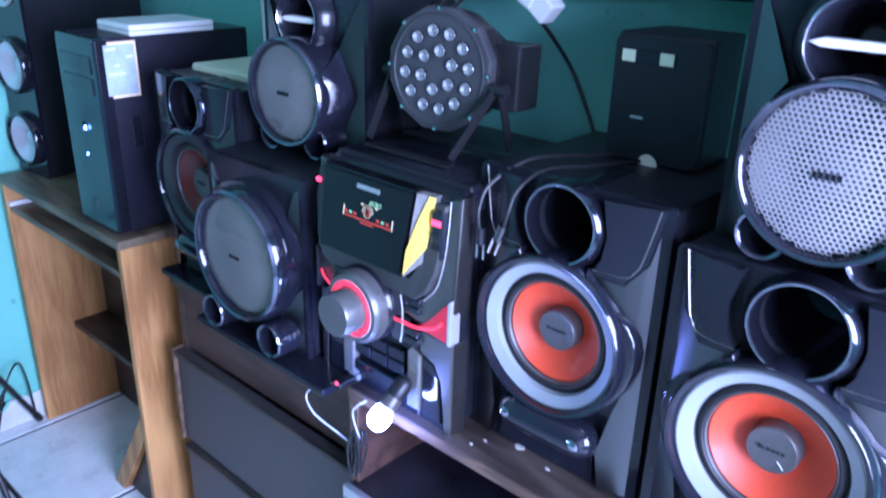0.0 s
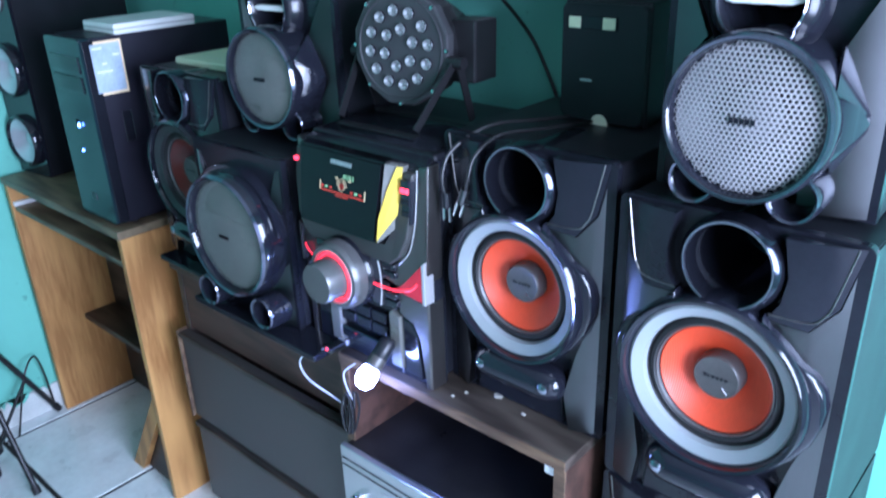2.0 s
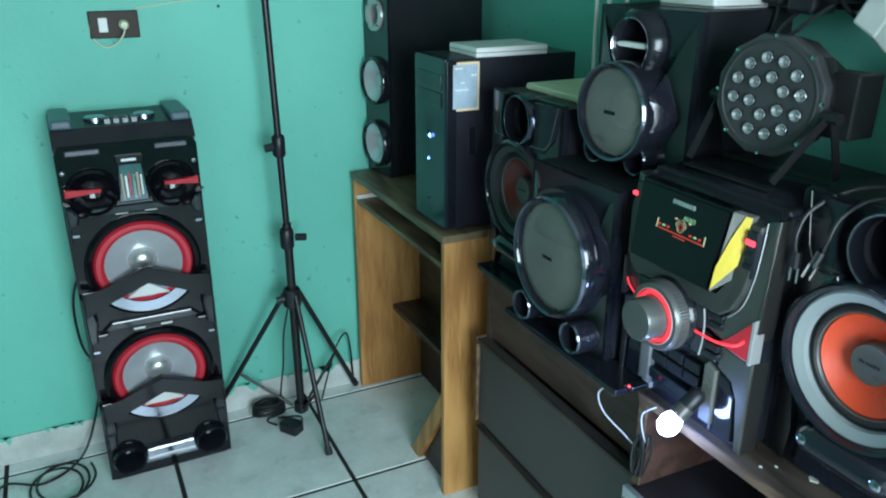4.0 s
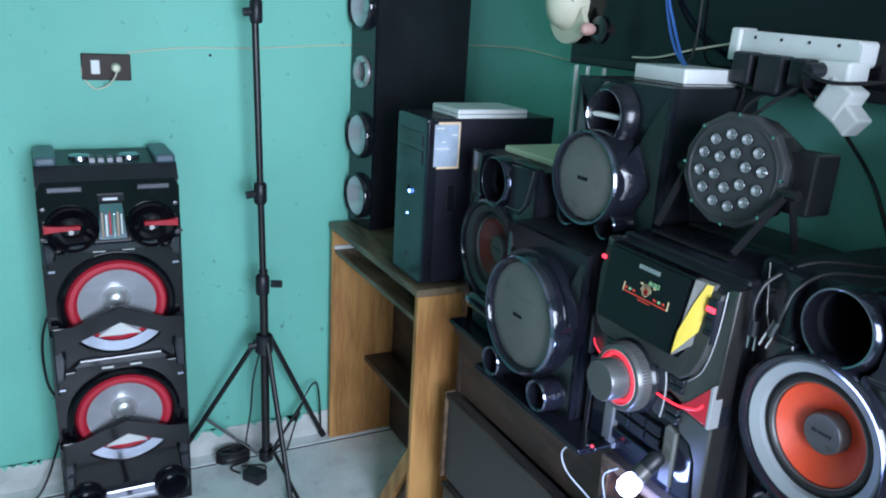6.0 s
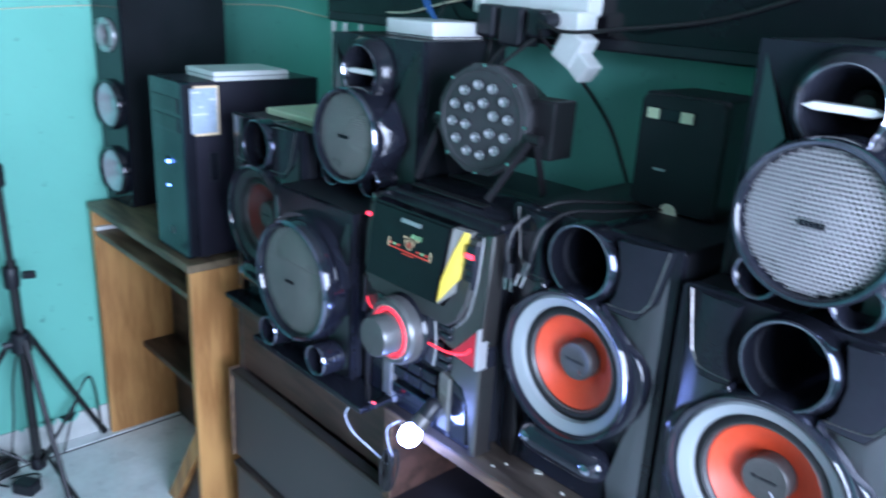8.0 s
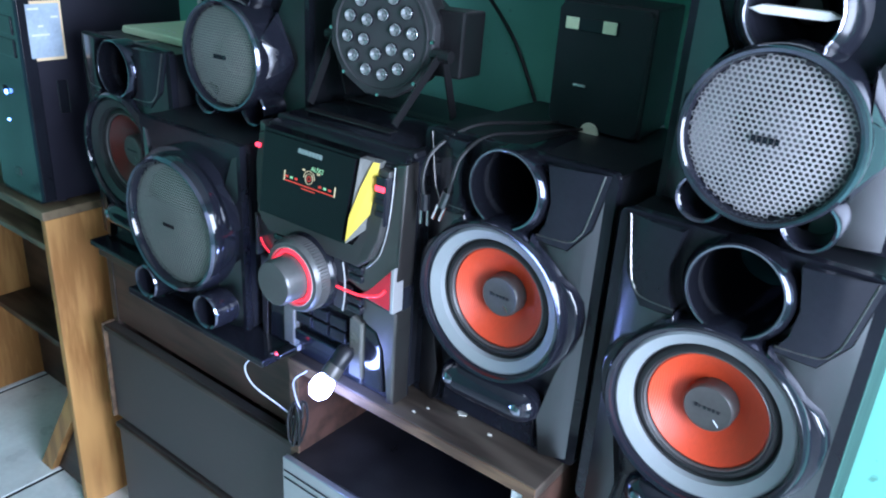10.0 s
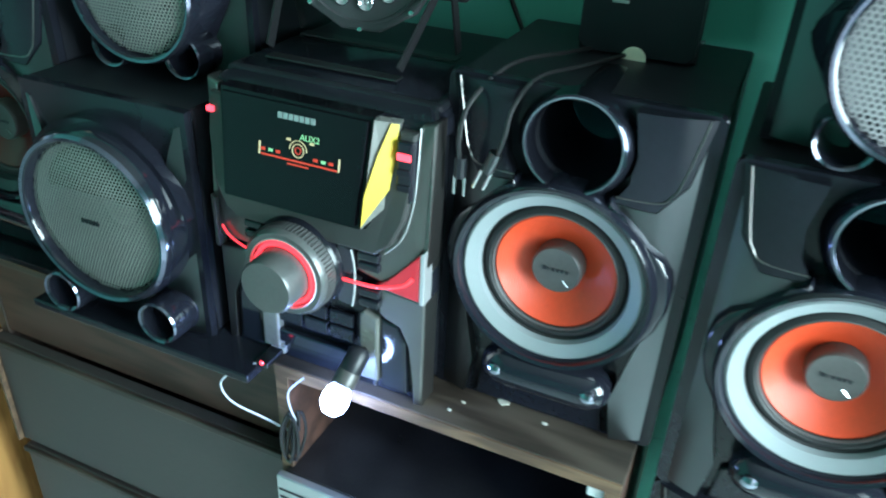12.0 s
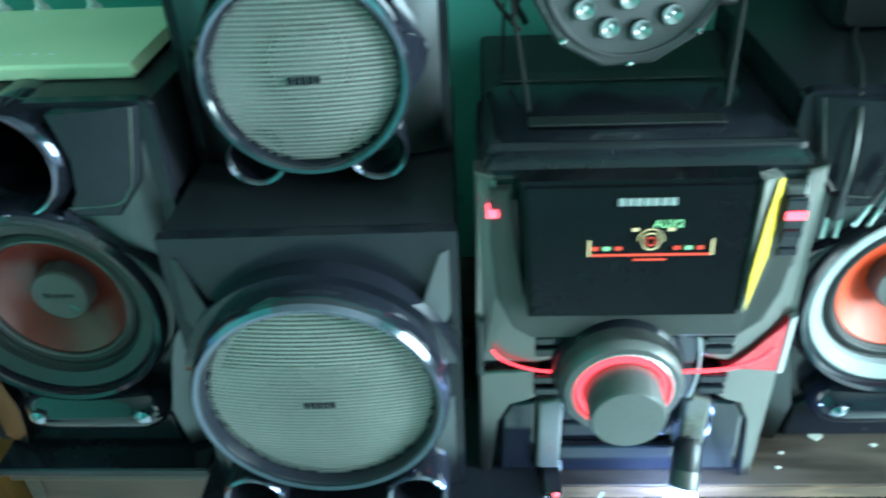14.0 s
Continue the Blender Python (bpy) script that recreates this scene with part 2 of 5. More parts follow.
def thing(name, m, label, category, group=""):
    ob = new(name)
    ob.empty_display_size = 0.05
    ob.matrix_world = m
    return tagged(ob, label, category, group)


def box(x0, x1, y0, y1, z0, z1, bevel=0.0, seg=2, bm=None):
    bm = bm or bmesh.new()
    v = [bm.verts.new((x, y, z)) for x in (x0, x1) for y in (y0, y1) for z in (z0, z1)]
    fs = [bm.faces.new([v[i] for i in q]) for q in ((0, 1, 3, 2), (4, 6, 7, 5), (0, 4, 5, 1), (2, 3, 7, 6), (0, 2, 6, 4), (1, 5, 7, 3))]
    if bevel:
        es = list({e for f in fs for e in f.edges})
        bmesh.ops.bevel(bm, geom=es, offset=bevel, segments=seg, affect="EDGES", profile=0.5)
    return bm


def prism(pts, y0, y1, bevel=0.0, seg=2, bm=None, lean=None):
    """A plate: outline in x, z drawn out from y0 (front) to y1. lean(x, z): shift of the front in y."""
    bm = bm or bmesh.new()
    lean = lean or (lambda x, z: 0.0)
    a = [bm.verts.new((x, y0 + lean(x, z), z)) for x, z in pts]
    b = [bm.verts.new((x, y1, z)) for x, z in pts]
    n = len(pts)
    front = bm.faces.new(a)
    bm.faces.new(b[::-1])
    for i in range(n):
        bm.faces.new((a[i], b[i], b[(i + 1) % n], a[(i + 1) % n]))
    if bevel:
        bmesh.ops.bevel(bm, geom=list(front.edges), offset=bevel, segments=seg, affect="EDGES", profile=0.5)
    return bm


def lathe(profile, cx=0.0, cz=0.0, seg=48, bm=None, axis="y", cy=0.0):
    """Turn (radius, y) points about an axis along y through (cx, cz), or about z with axis='z'."""
    bm = bm or bmesh.new()
    rows = []
    for r, d in profile:
        if r < 1e-5:
            p = (cx, d, cz) if axis == "y" else (cx, cy, d)
            rows.append([bm.verts.new(p)])
            continue
        ring = []
        for i in range(seg):
            a = 2 * math.pi * i / seg
            p = (cx + r * math.cos(a), d, cz + r * math.sin(a)) if axis == "y" else (cx + r * math.cos(a), cy + r * math.sin(a), d)
            ring.append(bm.verts.new(p))
        rows.append(ring)
    for a, b in zip(rows, rows[1:]):
        for i in range(seg):
            j = (i + 1) % seg
            if len(a) == 1 and len(b) == 1:
                continue
            if len(a) == 1:
                bm.faces.new((a[0], b[i], b[j]))
            elif len(b) == 1:
                bm.faces.new((a[i], b[0], a[j]))
            else:
                bm.faces.new((a[i], b[i], b[j], a[j]))
    return bm


def tube(points, r, seg=8, bm=None, smooth=6):
    """A round cable or bar through the points."""
    bm = bm or bmesh.new()
    ps = [Vector(p) for p in points]
    if smooth and len(ps) > 2:
        out = []
        for i in range(len(ps) - 1):
            p0, p1, p2, p3 = ps[max(i - 1, 0)], ps[i], ps[i + 1], ps[min(i + 2, len(ps) - 1)]
            for k in range(smooth):
                t = k / smooth
                out.append(0.5 * (2 * p1 + (p2 - p0) * t + (2 * p0 - 5 * p1 + 4 * p2 - p3) * t * t + (3 * p1 - p0 - 3 * p2 + p3) * t ** 3))
        ps = out + [ps[-1]]
    rings, side = [], None
    for i, p in enumerate(ps):
        d = (ps[min(i + 1, len(ps) - 1)] - ps[max(i - 1, 0)]).normalized()
        if side is None:
            side = d.orthogonal().normalized()
        side = (side - d * side.dot(d)).normalized()
        up = d.cross(side)
        rings.append([bm.verts.new(p + r * (math.cos(2 * math.pi * k / seg) * side + math.sin(2 * math.pi * k / seg) * up)) for k in range(seg)])
    for a, b in zip(rings, rings[1:]):
        for k in range(seg):
            bm.faces.new((a[k], a[(k + 1) % seg], b[(k + 1) % seg], b[k]))
    bm.faces.new(rings[0][::-1])
    bm.faces.new(rings[-1])
    return bm


def pierced(outline, holes, y0, y1):
    """A plate like prism() with round holes (cx, cz, r) cut through it."""
    bm = bmesh.new()
    loops = [outline] + [[(cx + r * math.cos(2 * math.pi * k / 40), cz + r * math.sin(2 * math.pi * k / 40)) for k in range(40)] for cx, cz, r in holes]
    edges = []
    for pts in loops:
        vs = [bm.verts.new((x, y0, z)) for x, z in pts]
        edges += [bm.edges.new((vs[k], vs[(k + 1) % len(vs)])) for k in range(len(vs))]
    bmesh.ops.triangle_fill(bm, edges=edges, use_beauty=True)
    out = bmesh.ops.extrude_face_region(bm, geom=list(bm.faces))
    for v in out["geom"]:
        if isinstance(v, bmesh.types.BMVert):
            v.co.y = y1
    return bm


def open_box(x0, x1, y0, y1, z0, z1):
    """A cabinet of board 8 mm thick, open at its front (y0), in one piece."""
    bm, t = bmesh.new(), 0.008
    shells = []
    for e in (0, t):
        shells.append([[bm.verts.new((x, y, z)) for x, z in ((x0 + e, z0 + e), (x1 - e, z0 + e), (x1 - e, z1 - e), (x0 + e, z1 - e))] for y in (y0, y1 - e)])
    for f, b in shells:
        bm.faces.new(b)
        for k in range(4):
            bm.faces.new((f[k], f[(k + 1) % 4], b[(k + 1) % 4], b[k]))
    o, i = shells[0][0], shells[1][0]
    for k in range(4):
        bm.faces.new((o[k], o[(k + 1) % 4], i[(k + 1) % 4], i[k]))
    rim = [e for e in bm.edges if all(v in shells[0][0] + shells[0][1] for v in e.verts)]
    bmesh.ops.bevel(bm, geom=rim, offset=0.002, segments=2, affect="EDGES")
    return bm


def perforated(radius, pitch, hole, bulge, cx, cz, y):
    """Round sheet of metal with a honeycomb of holes, bulging forward in the middle."""
    bm = bmesh.new()
    rows = int(radius / (pitch * 0.866)) + 1
    seat = lambda x, z: (cx + x, y - bulge * (1 - (x * x + z * z) / radius ** 2), cz + z)
    for j in range(-rows, rows + 1):
        for i in range(-rows - 1, rows + 2):
            x, z = (i + 0.5 * (j % 2)) * pitch, j * pitch * 0.866
            if math.hypot(x, z) > radius - pitch * 0.3:
                continue
            o, n = [], []
            for k in range(6):
                a = math.pi / 6 + k * math.pi / 3
                o.append(bm.verts.new(seat(x + pitch / 1.732 * math.cos(a), z + pitch / 1.732 * math.sin(a))))
                n.append(bm.verts.new(seat(x + hole * math.cos(a), z + hole * math.sin(a))))
            for k in range(6):
                l = (k + 1) % 6
                bm.faces.new((o[k], o[l], n[l], n[k]))
    return bm


def rounded(x0, x1, z0, z1, r, n=5):
    """Outline of a rectangle with round corners."""
    pts = []
    for cx, cz, a0 in ((x1 - r, z1 - r, 0), (x0 + r, z1 - r, 90), (x0 + r, z0 + r, 180), (x1 - r, z0 + r, 270)):
        for k in range(n + 1):
            a = radians(a0 + 90 * k / n)
            pts.append((cx + r * math.cos(a), cz + r * math.sin(a)))
    return pts


def text(name, body, size, m, material, parent):
    cu = bpy.data.curves.new(name, "FONT")
    cu.body, cu.size, cu.extrude = body, size, 0.0003
    cu.align_x = "CENTER"
    cu.materials.append(material)
    ob = new(name, cu)
    ob.parent = parent
    ob.matrix_basis = m
    return ob


# ---- room ----
XL, XR, YB, YF, ZC, TH = -0.915, 2.3, 1.88, -3.0, 2.6, 0.12


def wall(name, bm, label):
    tagged(part(name, bm, TEAL), label, "wall", kind="structure")


wall("wall_west", box(XL - TH, XL, YF - TH, YB + TH, -0.02, ZC), "teal painted wall with scuffs and a dark outlet plate")
wall("wall_north", box(XL, XR, YB, YB + TH, -0.02, ZC), "teal green painted wall behind the loudspeakers")
bm = box(XR, XR + TH, YF - TH, -0.65, -0.02, ZC)
box(XR, XR + TH, 0.25, 0.51, -0.02, ZC, bm=bm)
box(XR, XR + TH, -0.65, 0.25, 2.06, ZC, bm=bm)
box(XR, XR + TH, 1.41, YB + TH, -0.02, ZC, bm=bm)
box(XR, XR + TH, 0.51, 1.41, -0.02, 0.72, bm=bm)
box(XR, XR + TH, 0.51, 1.41, 1.76, ZC, bm=bm)
wall("wall_east", bm, "teal painted wall with a window opening and a doorway")
wall("wall_south", box(XL, XR, YF - TH, YF, -0.02, ZC), "plain teal painted wall")
tagged(part("ceiling", box(XL - TH, XR + TH, YF - TH, YB + TH, ZC, ZC + 0.1), PLASTER), "plain pale painted ceiling", "ceiling", kind="structure")
floor = tagged(part("floor", box(XL - 1, XR + 1, YF - 1, YB + TH, -0.1, -0.004), GROUT), "pale grey ceramic tiles with dark grout lines", "floor", kind="structure")
for nm, b in (("baseboard_west", box(XL, XL + 0.009, YF, YB, 0, 0.085, 0.002)), ("baseboard_north", box(XL + 0.009, XR, YB - 0.009, YB, 0, 0.085, 0.002))):
    tagged(part(nm, b, SKIRT), "off-white tile skirting with paint smears", "baseboard", kind="structure")
rng = random.Random(4)
bm = bmesh.new()
for k in range(26):
    y, w = rng.uniform(0.3, 1.4), rng.uniform(0.006, 0.03)
    h = rng.uniform(0.004, 0.035)
    prism([(y - w, 0.09), (y - w * 0.5, 0.09 - h * 0.6), (y + w * 0.1, 0.09 - h), (y + w * 0.7, 0.09 - h * 0.5), (y + w, 0.09)], 0, 0.001, bm=bm)
for v in bm.verts:
    v.co = Vector((XL + 0.0105 - v.co.y, v.co.x, v.co.z))
tagged(part("trim", bm, TEAL), "teal paint smeared over the skirting", "trim", kind="structure")


# ---- loudspeakers ----
def arc(cx, cz, r, a0, a1, n=24):
    return [(cx + r * math.cos(radians(a0 + (a1 - a0) * k / n)), cz + r * math.sin(radians(a0 + (a1 - a0) * k / n))) for k in range(n + 1)]


def swept(outline, y, slope, depth=0.030, curve=4.0, start=0.062):
    """A plate whose front curves back towards the cabinet's edge, more and more past |x| = start."""
    bm = prism(outline, y, y + depth)
    for k in range(-9, 10):
        if k:
            bmesh.ops.bisect_plane(bm, geom=list(bm.verts) + list(bm.edges) + list(bm.faces), plane_co=(k * 0.014, 0, 0), plane_no=(1, 0, 0))
    for v in bm.verts:
        if v.co.y < y + 0.001:
            v.co.y += slope * abs(v.co.x) + curve * max(0.0, abs(v.co.x) - start) ** 2
    return bm


def woofer_speaker(m, label, shaded=False):
    """Two-way cabinet: orange woofer in a grey ring, a wide port above it, silver wings."""
    s = thing("loudspeaker", m, label, "loudspeaker", "ported loudspeakers")
    H, ZW = 0.398, 0.200
    part("cabinet", open_box(-0.134, 0.134, 0.010, 0.27, 0, 0.392), SIDEVINYL, s)
    part("baffle", pierced(rounded(-0.136, 0.136, 0.0, H, 0.010), ((0, ZW, 0.083), (0.005, 0.352, 0.0455)), -0.002, 0.010), SATIN, s, "satin black front")
    for sx in (-1, 1):
        o = [(0.1355, 0.394), (0.1355, 0.006), (0.090, 0.006), (0.082, 0.060), (0.096, 0.125), (0.108, 0.165), (0.114, 0.200), (0.110, 0.236), (0.096, 0.256), (0.066, 0.280), (0.050, 0.301), (0.092, 0.297), (0.116, 0.327), (0.129, 0.394)]
        part("wing", swept([(sx * x, z) for x, z in o][::sx], -0.022, 0.04), SILVER, s, "brushed silver side wing", True)
        q = [(0.1285, 0.395), (0.1150, 0.329), (0.0915, 0.2985), (0.0500, 0.3025), (0.062, 0.322), (0.066, 0.352), (0.058, 0.395)]
        part("corner_panel", swept([(sx * x, z) for x, z in q][::sx], -0.024, 0.05, curve=3.2), SATIN, s, "inset black corner panel", True)
        e = [(0.122, 0.394), (0.1095, 0.333), (0.1035, 0.319), (0.092, 0.309), (0.052, 0.3085)]
        part("trim_line", tube([(sx * x, -0.0243 + 0.05 * x + 3.2 * max(0.0, x - 0.062) ** 2, z) for x, z in e], 0.0010, 6, smooth=5), TAUPE, s, "thin silver trim line")
        ear = arc(0, ZW, 0.100, -52, 66, 16) + [(0.049, 0.308), (0.060, 0.291), (0.074, 0.277), (0.092, 0.264), (0.108, 0.252), (0.118, 0.236), (0.1225, 0.216), (0.1215, 0.194), (0.114, 0.168), (0.098, 0.142), (0.080, 0.124)]
        part("ear", prism([(sx * x, z) for x, z in ear][::sx], -0.030, 0.0, 0.006, 3, lean=lambda x, z: 0.13 * max(0.0, abs(x) - 0.06)), GLOSS, s, "glossy black ear", True)
    part("bezel", lathe([(0.112, 0.0), (0.1115, -0.020), (0.1095, -0.031), (0.1060, -0.0355), (0.1020, -0.034), (0.0995, -0.028), (0.0990, -0.020)], 0, ZW, 72), GLOSS, s, "glossy black bezel", True)
    part("ring", lathe([(0.1000, -0.018), (0.0985, -0.0255), (0.0955, -0.0270), (0.0830, -0.0205), (0.0812, -0.012)], 0, ZW, 72), SHADERING if shaded else RINGGREY, s, "trim ring with its grey darkened for shade" if shaded else "pale grey trim ring", True)
    part("surround", lathe([(0.082, -0.014), (0.079, -0.010), (0.0765, -0.0135), (0.0720, -0.0150), (0.069, -0.012), (0.0665, -0.006)], 0, ZW, 72), RUBBER, s, "black rubber surround", True)
    part("surround_edge", lathe([(0.0700, -0.0128), (0.0688, -0.0136), (0.0676, -0.0110)], 0, ZW, 72), KNOBGREY, s, "thin grey glued edge", True)
    part("cone", lathe([(0.0680, -0.008), (0.0655, -0.009), (0.060, -0.003), (0.050, 0.005), (0.040, 0.0115), (0.030, 0.016), (0.022, 0.019)], 0, ZW, 96), SHADERED if shaded else ORANGE, s, "cone darkened to deep red for shade" if shaded else "shiny orange cone with fine ribs", True)
    cap = part("dust_cap", lathe([(0.0285, 0.022), (0.0282, 0.0010), (0.0276, -0.0022), (0.0258, -0.0040), (0.0245, -0.0036), (0.012, -0.0040), (0, -0.0042)], 0, ZW, 48), CAPDARK, s, "dark grey dust cap", True)
    bm = bmesh.new()
    for k, (w, h) in enumerate(((0.0040, 0.0042), (0.0018, 0.0030), (0.0034, 0.0036), (0.0036, 0.0034), (0.0030, 0.0040), (0.0034, 0.0034))):
        x = -0.0145 + k * 0.0050
        box(x, x + w, -0.0050, -0.0030, ZW - 0.0012, ZW - 0.0012 + h, bm=bm)
    part("logo", bm, BLACK, cap, "small dark raised mark")
    part("logo_tick", tube([(0.0085, -0.0045, ZW - 0.010), (0.0150, -0.0045, ZW - 0.0165)], 0.0010, 6), CHROME, cap, "bright tick")
    sleeve = lathe([(0.0615, 0.004), (0.0595, -0.008), (0.0555, -0.020), (0.0515, -0.0265), (0.0490, -0.0282), (0.0465, -0.0268), (0.0455, -0.020), (0.0445, 0.0), (0.0435, 0.04), (0.042, 0.12), (0, 0.125)], 0.005, 0.352, 64)
    lip = lathe([(0.0492, -0.0288), (0.0474, -0.0286), (0.0462, -0.0240), (0.0453, -0.014), (0.0441, 0.006)], 0.005, 0.352, 64)
    for bm in (sleeve, lip):
        for v in bm.verts:
            r = math.hypot(v.co.x - 0.005, v.co.z - 0.352)
            if v.co.z > 0.352 and r > 0.0505:
                v.co.z = 0.352 + (v.co.z - 0.352) * 0.0505 / r
            if math.hypot(v.co.x, v.co.z - ZW) < 0.108:
                v.co.y = max(v.co.y, 0.012)
    part("port_tube", sleeve, SLEEVE, s, "glossy flared bass port", True)
    part("port_lip", lip, CHROMEBLK, s, "dark chrome lip", True)
    pod = lathe([(0.0, -0.076), (0.012, -0.074), (0.020, -0.067), (0.0255, -0.055), (0.0265, -0.04), (0.0265, 0.04), (0.0255, 0.055), (0.020, 0.067), (0.012, 0.074), (0.0, 0.076)], 0, 0, 28, axis="z")
    for v in pod.verts:
        v.co = Vector((v.co.z + 0.008, v.co.x * 1.1 - 0.014, v.co.y + 0.070))
    part("foot_pod", pod, GLOSS, s, "glossy black lower pod", True)
    for sx in (-1, 1):
        part("stud", lathe([(0.0095, -0.034), (0.0085, -0.0415), (0.0045, -0.0445), (0, -0.0455)], sx * 0.054 + 0.008, 0.073, 20), CHROMEBLK, s, "shiny round stud", True)
    foot = [(-0.078, 0.004), (0.078, 0.004), (0.074, 0.050), (0.060, 0.060), (-0.060, 0.060), (-0.074, 0.050)]
    part("foot_panel", prism(foot, -0.008, 0.0, 0.003), SATIN, s, "black foot panel")
    return s


def horn_speaker(m, label, mesh, behind, pitch):
    """Small cabinet: proud horn with a white bar, a round grille standing proud, two little ports."""
    s = thing("loudspeaker", m, label, "loudspeaker", "horn loudspeakers")
    ZG, HX, HZ = 0.104, -0.014, 0.214
    part("cabinet", open_box(-0.119, 0.119, 0.012, 0.22, 0, 0.275), SIDEVINYL, s)
    o = [(-0.12, 0), (0.12, 0), (0.12, 0.275), (-0.12, 0.275)]
    part("baffle", pierced(o, ((HX, HZ, 0.040), (0, ZG, 0.066), (-0.053, 0.0265, 0.018), (0.053, 0.0265, 0.018)), 0.0, 0.012), SATIN, s, "satin black front")
    for sx in (-1, 1):
        q = [(0.1195, 0.274), (0.112, 0.262), (0.092, 0.222), (0.070, 0.176), (0.052, 0.130), (0.046, 0.080), (0.046, 0.003), (0.1195, 0.003)]
        part("wing", swept([(sx * x, z) for x, z in q][::sx], -0.018, 0.06, curve=3.0, start=0.05), SILVER, s, "metallic grey side wing", True)
        fin = bmesh.new()
        tip = [(0.078, -0.066, 0.142), (0.079, -0.066, 0.074), (0.104, -0.010, 0.104), (0.064, -0.006, 0.184), (0.070, -0.006, 0.040), (0.096, -0.036, 0.128), (0.096, -0.036, 0.086)]
        v = [fin.verts.new((sx * x, y, z)) for x, y, z in tip]
        for f in ((0, 1, 6, 5), (5, 6, 2), (0, 5, 2, 3), (1, 4, 2, 6), (0, 3, 4, 1), (2, 4, 3)):
            fin.faces.new([v[k] for k in f])
        bmesh.ops.bevel(fin, geom=list(fin.edges), offset=0.004, segments=3, affect="EDGES")
        part("fin", fin, GLOSS, s, "pointed glossy fin", True)
    part("bezel", lathe([(0.086, 0.0), (0.0875, -0.035), (0.0870, -0.062), (0.0850, -0.070), (0.0815, -0.073), (0.0780, -0.070), (0.0762, -0.060)], 0, ZG, 72), GLOSS, s, "glossy black rim", True)
    part("rim_edge", lathe([(0.0856, -0.0698), (0.0832, -0.0736), (0.0800, -0.0725)], 0, ZG, 72), RIMCHROME, s, "dark chrome edge", True)
    g = part("grille", perforated(0.0765, pitch, pitch * 0.36, 0.008, 0, ZG, -0.0625), mesh, s, "perforated metal grille")
    bm = bmesh.new()
    for k in range(5):
        box(-0.013 + k * 0.0055, -0.009 + k * 0.0055, -0.0722, -0.0700, ZG - 0.003, ZG + 0.003, bm=bm)
    part("badge", bm, SATIN, g, "small dark badge")
    part("cone", lathe([(0.0755, -0.058), (0.060, -0.042), (0.034, -0.024), (0.030, -0.04), (0.018, -0.049), (0, -0.052)], 0, ZG, 40), behind, s, "cone behind the grille", True)
    horn = lathe([(0.064, 0.001), (0.0600, -0.010), (0.0540, -0.019), (0.0485, -0.0245), (0.0450, -0.0260), (0.0425, -0.0235), (0.0385, -0.006), (0.032, 0.02), (0.016, 0.05), (0, 0.052)], HX, HZ, 56)
    rim = lathe([(0.0458, -0.0258), (0.0444, -0.0270), (0.0430, -0.0248)], HX, HZ, 56)
    for bm in (horn, rim):
        for v in bm.verts:
            v.co.z = min(v.co.z, 0.2735)
    part("horn", horn, SATIN, s, "round black horn", True)
    part("horn_rim", rim, CHROMEBLK, s, "", True)
    part("horn_bar", prism([(HX - 0.0425, HZ - 0.001), (HX - 0.030, HZ + 0.0035), (HX + 0.030, HZ + 0.0035), (HX + 0.0425, HZ - 0.001), (HX + 0.030, HZ - 0.005), (HX - 0.030, HZ - 0.005)], -0.020, -0.006, 0.001), WHITEP, s, "white bar across the horn")
    part("tweeter_dome", lathe([(0.016, 0.045), (0.012, 0.036), (0, 0.032)], HX, HZ, 24), CAPDARK, s, "", True)
    for sx in (-1, 1):
        p = part("small_port", lathe([(0.027, 0.0), (0.0275, -0.05), (0.0255, -0.056), (0.022, -0.053), (0.0185, -0.03), (0.017, 0.03), (0, 0.032)], sx * 0.053, 0.0285, 32), GLOSS, s, "small glossy port", True)
        part("port_lip", lathe([(0.0265, -0.0545), (0.0252, -0.0572), (0.023, -0.0558)], sx * 0.053, 0.0285, 32), RIMCHROME, p, "", True)
    return s


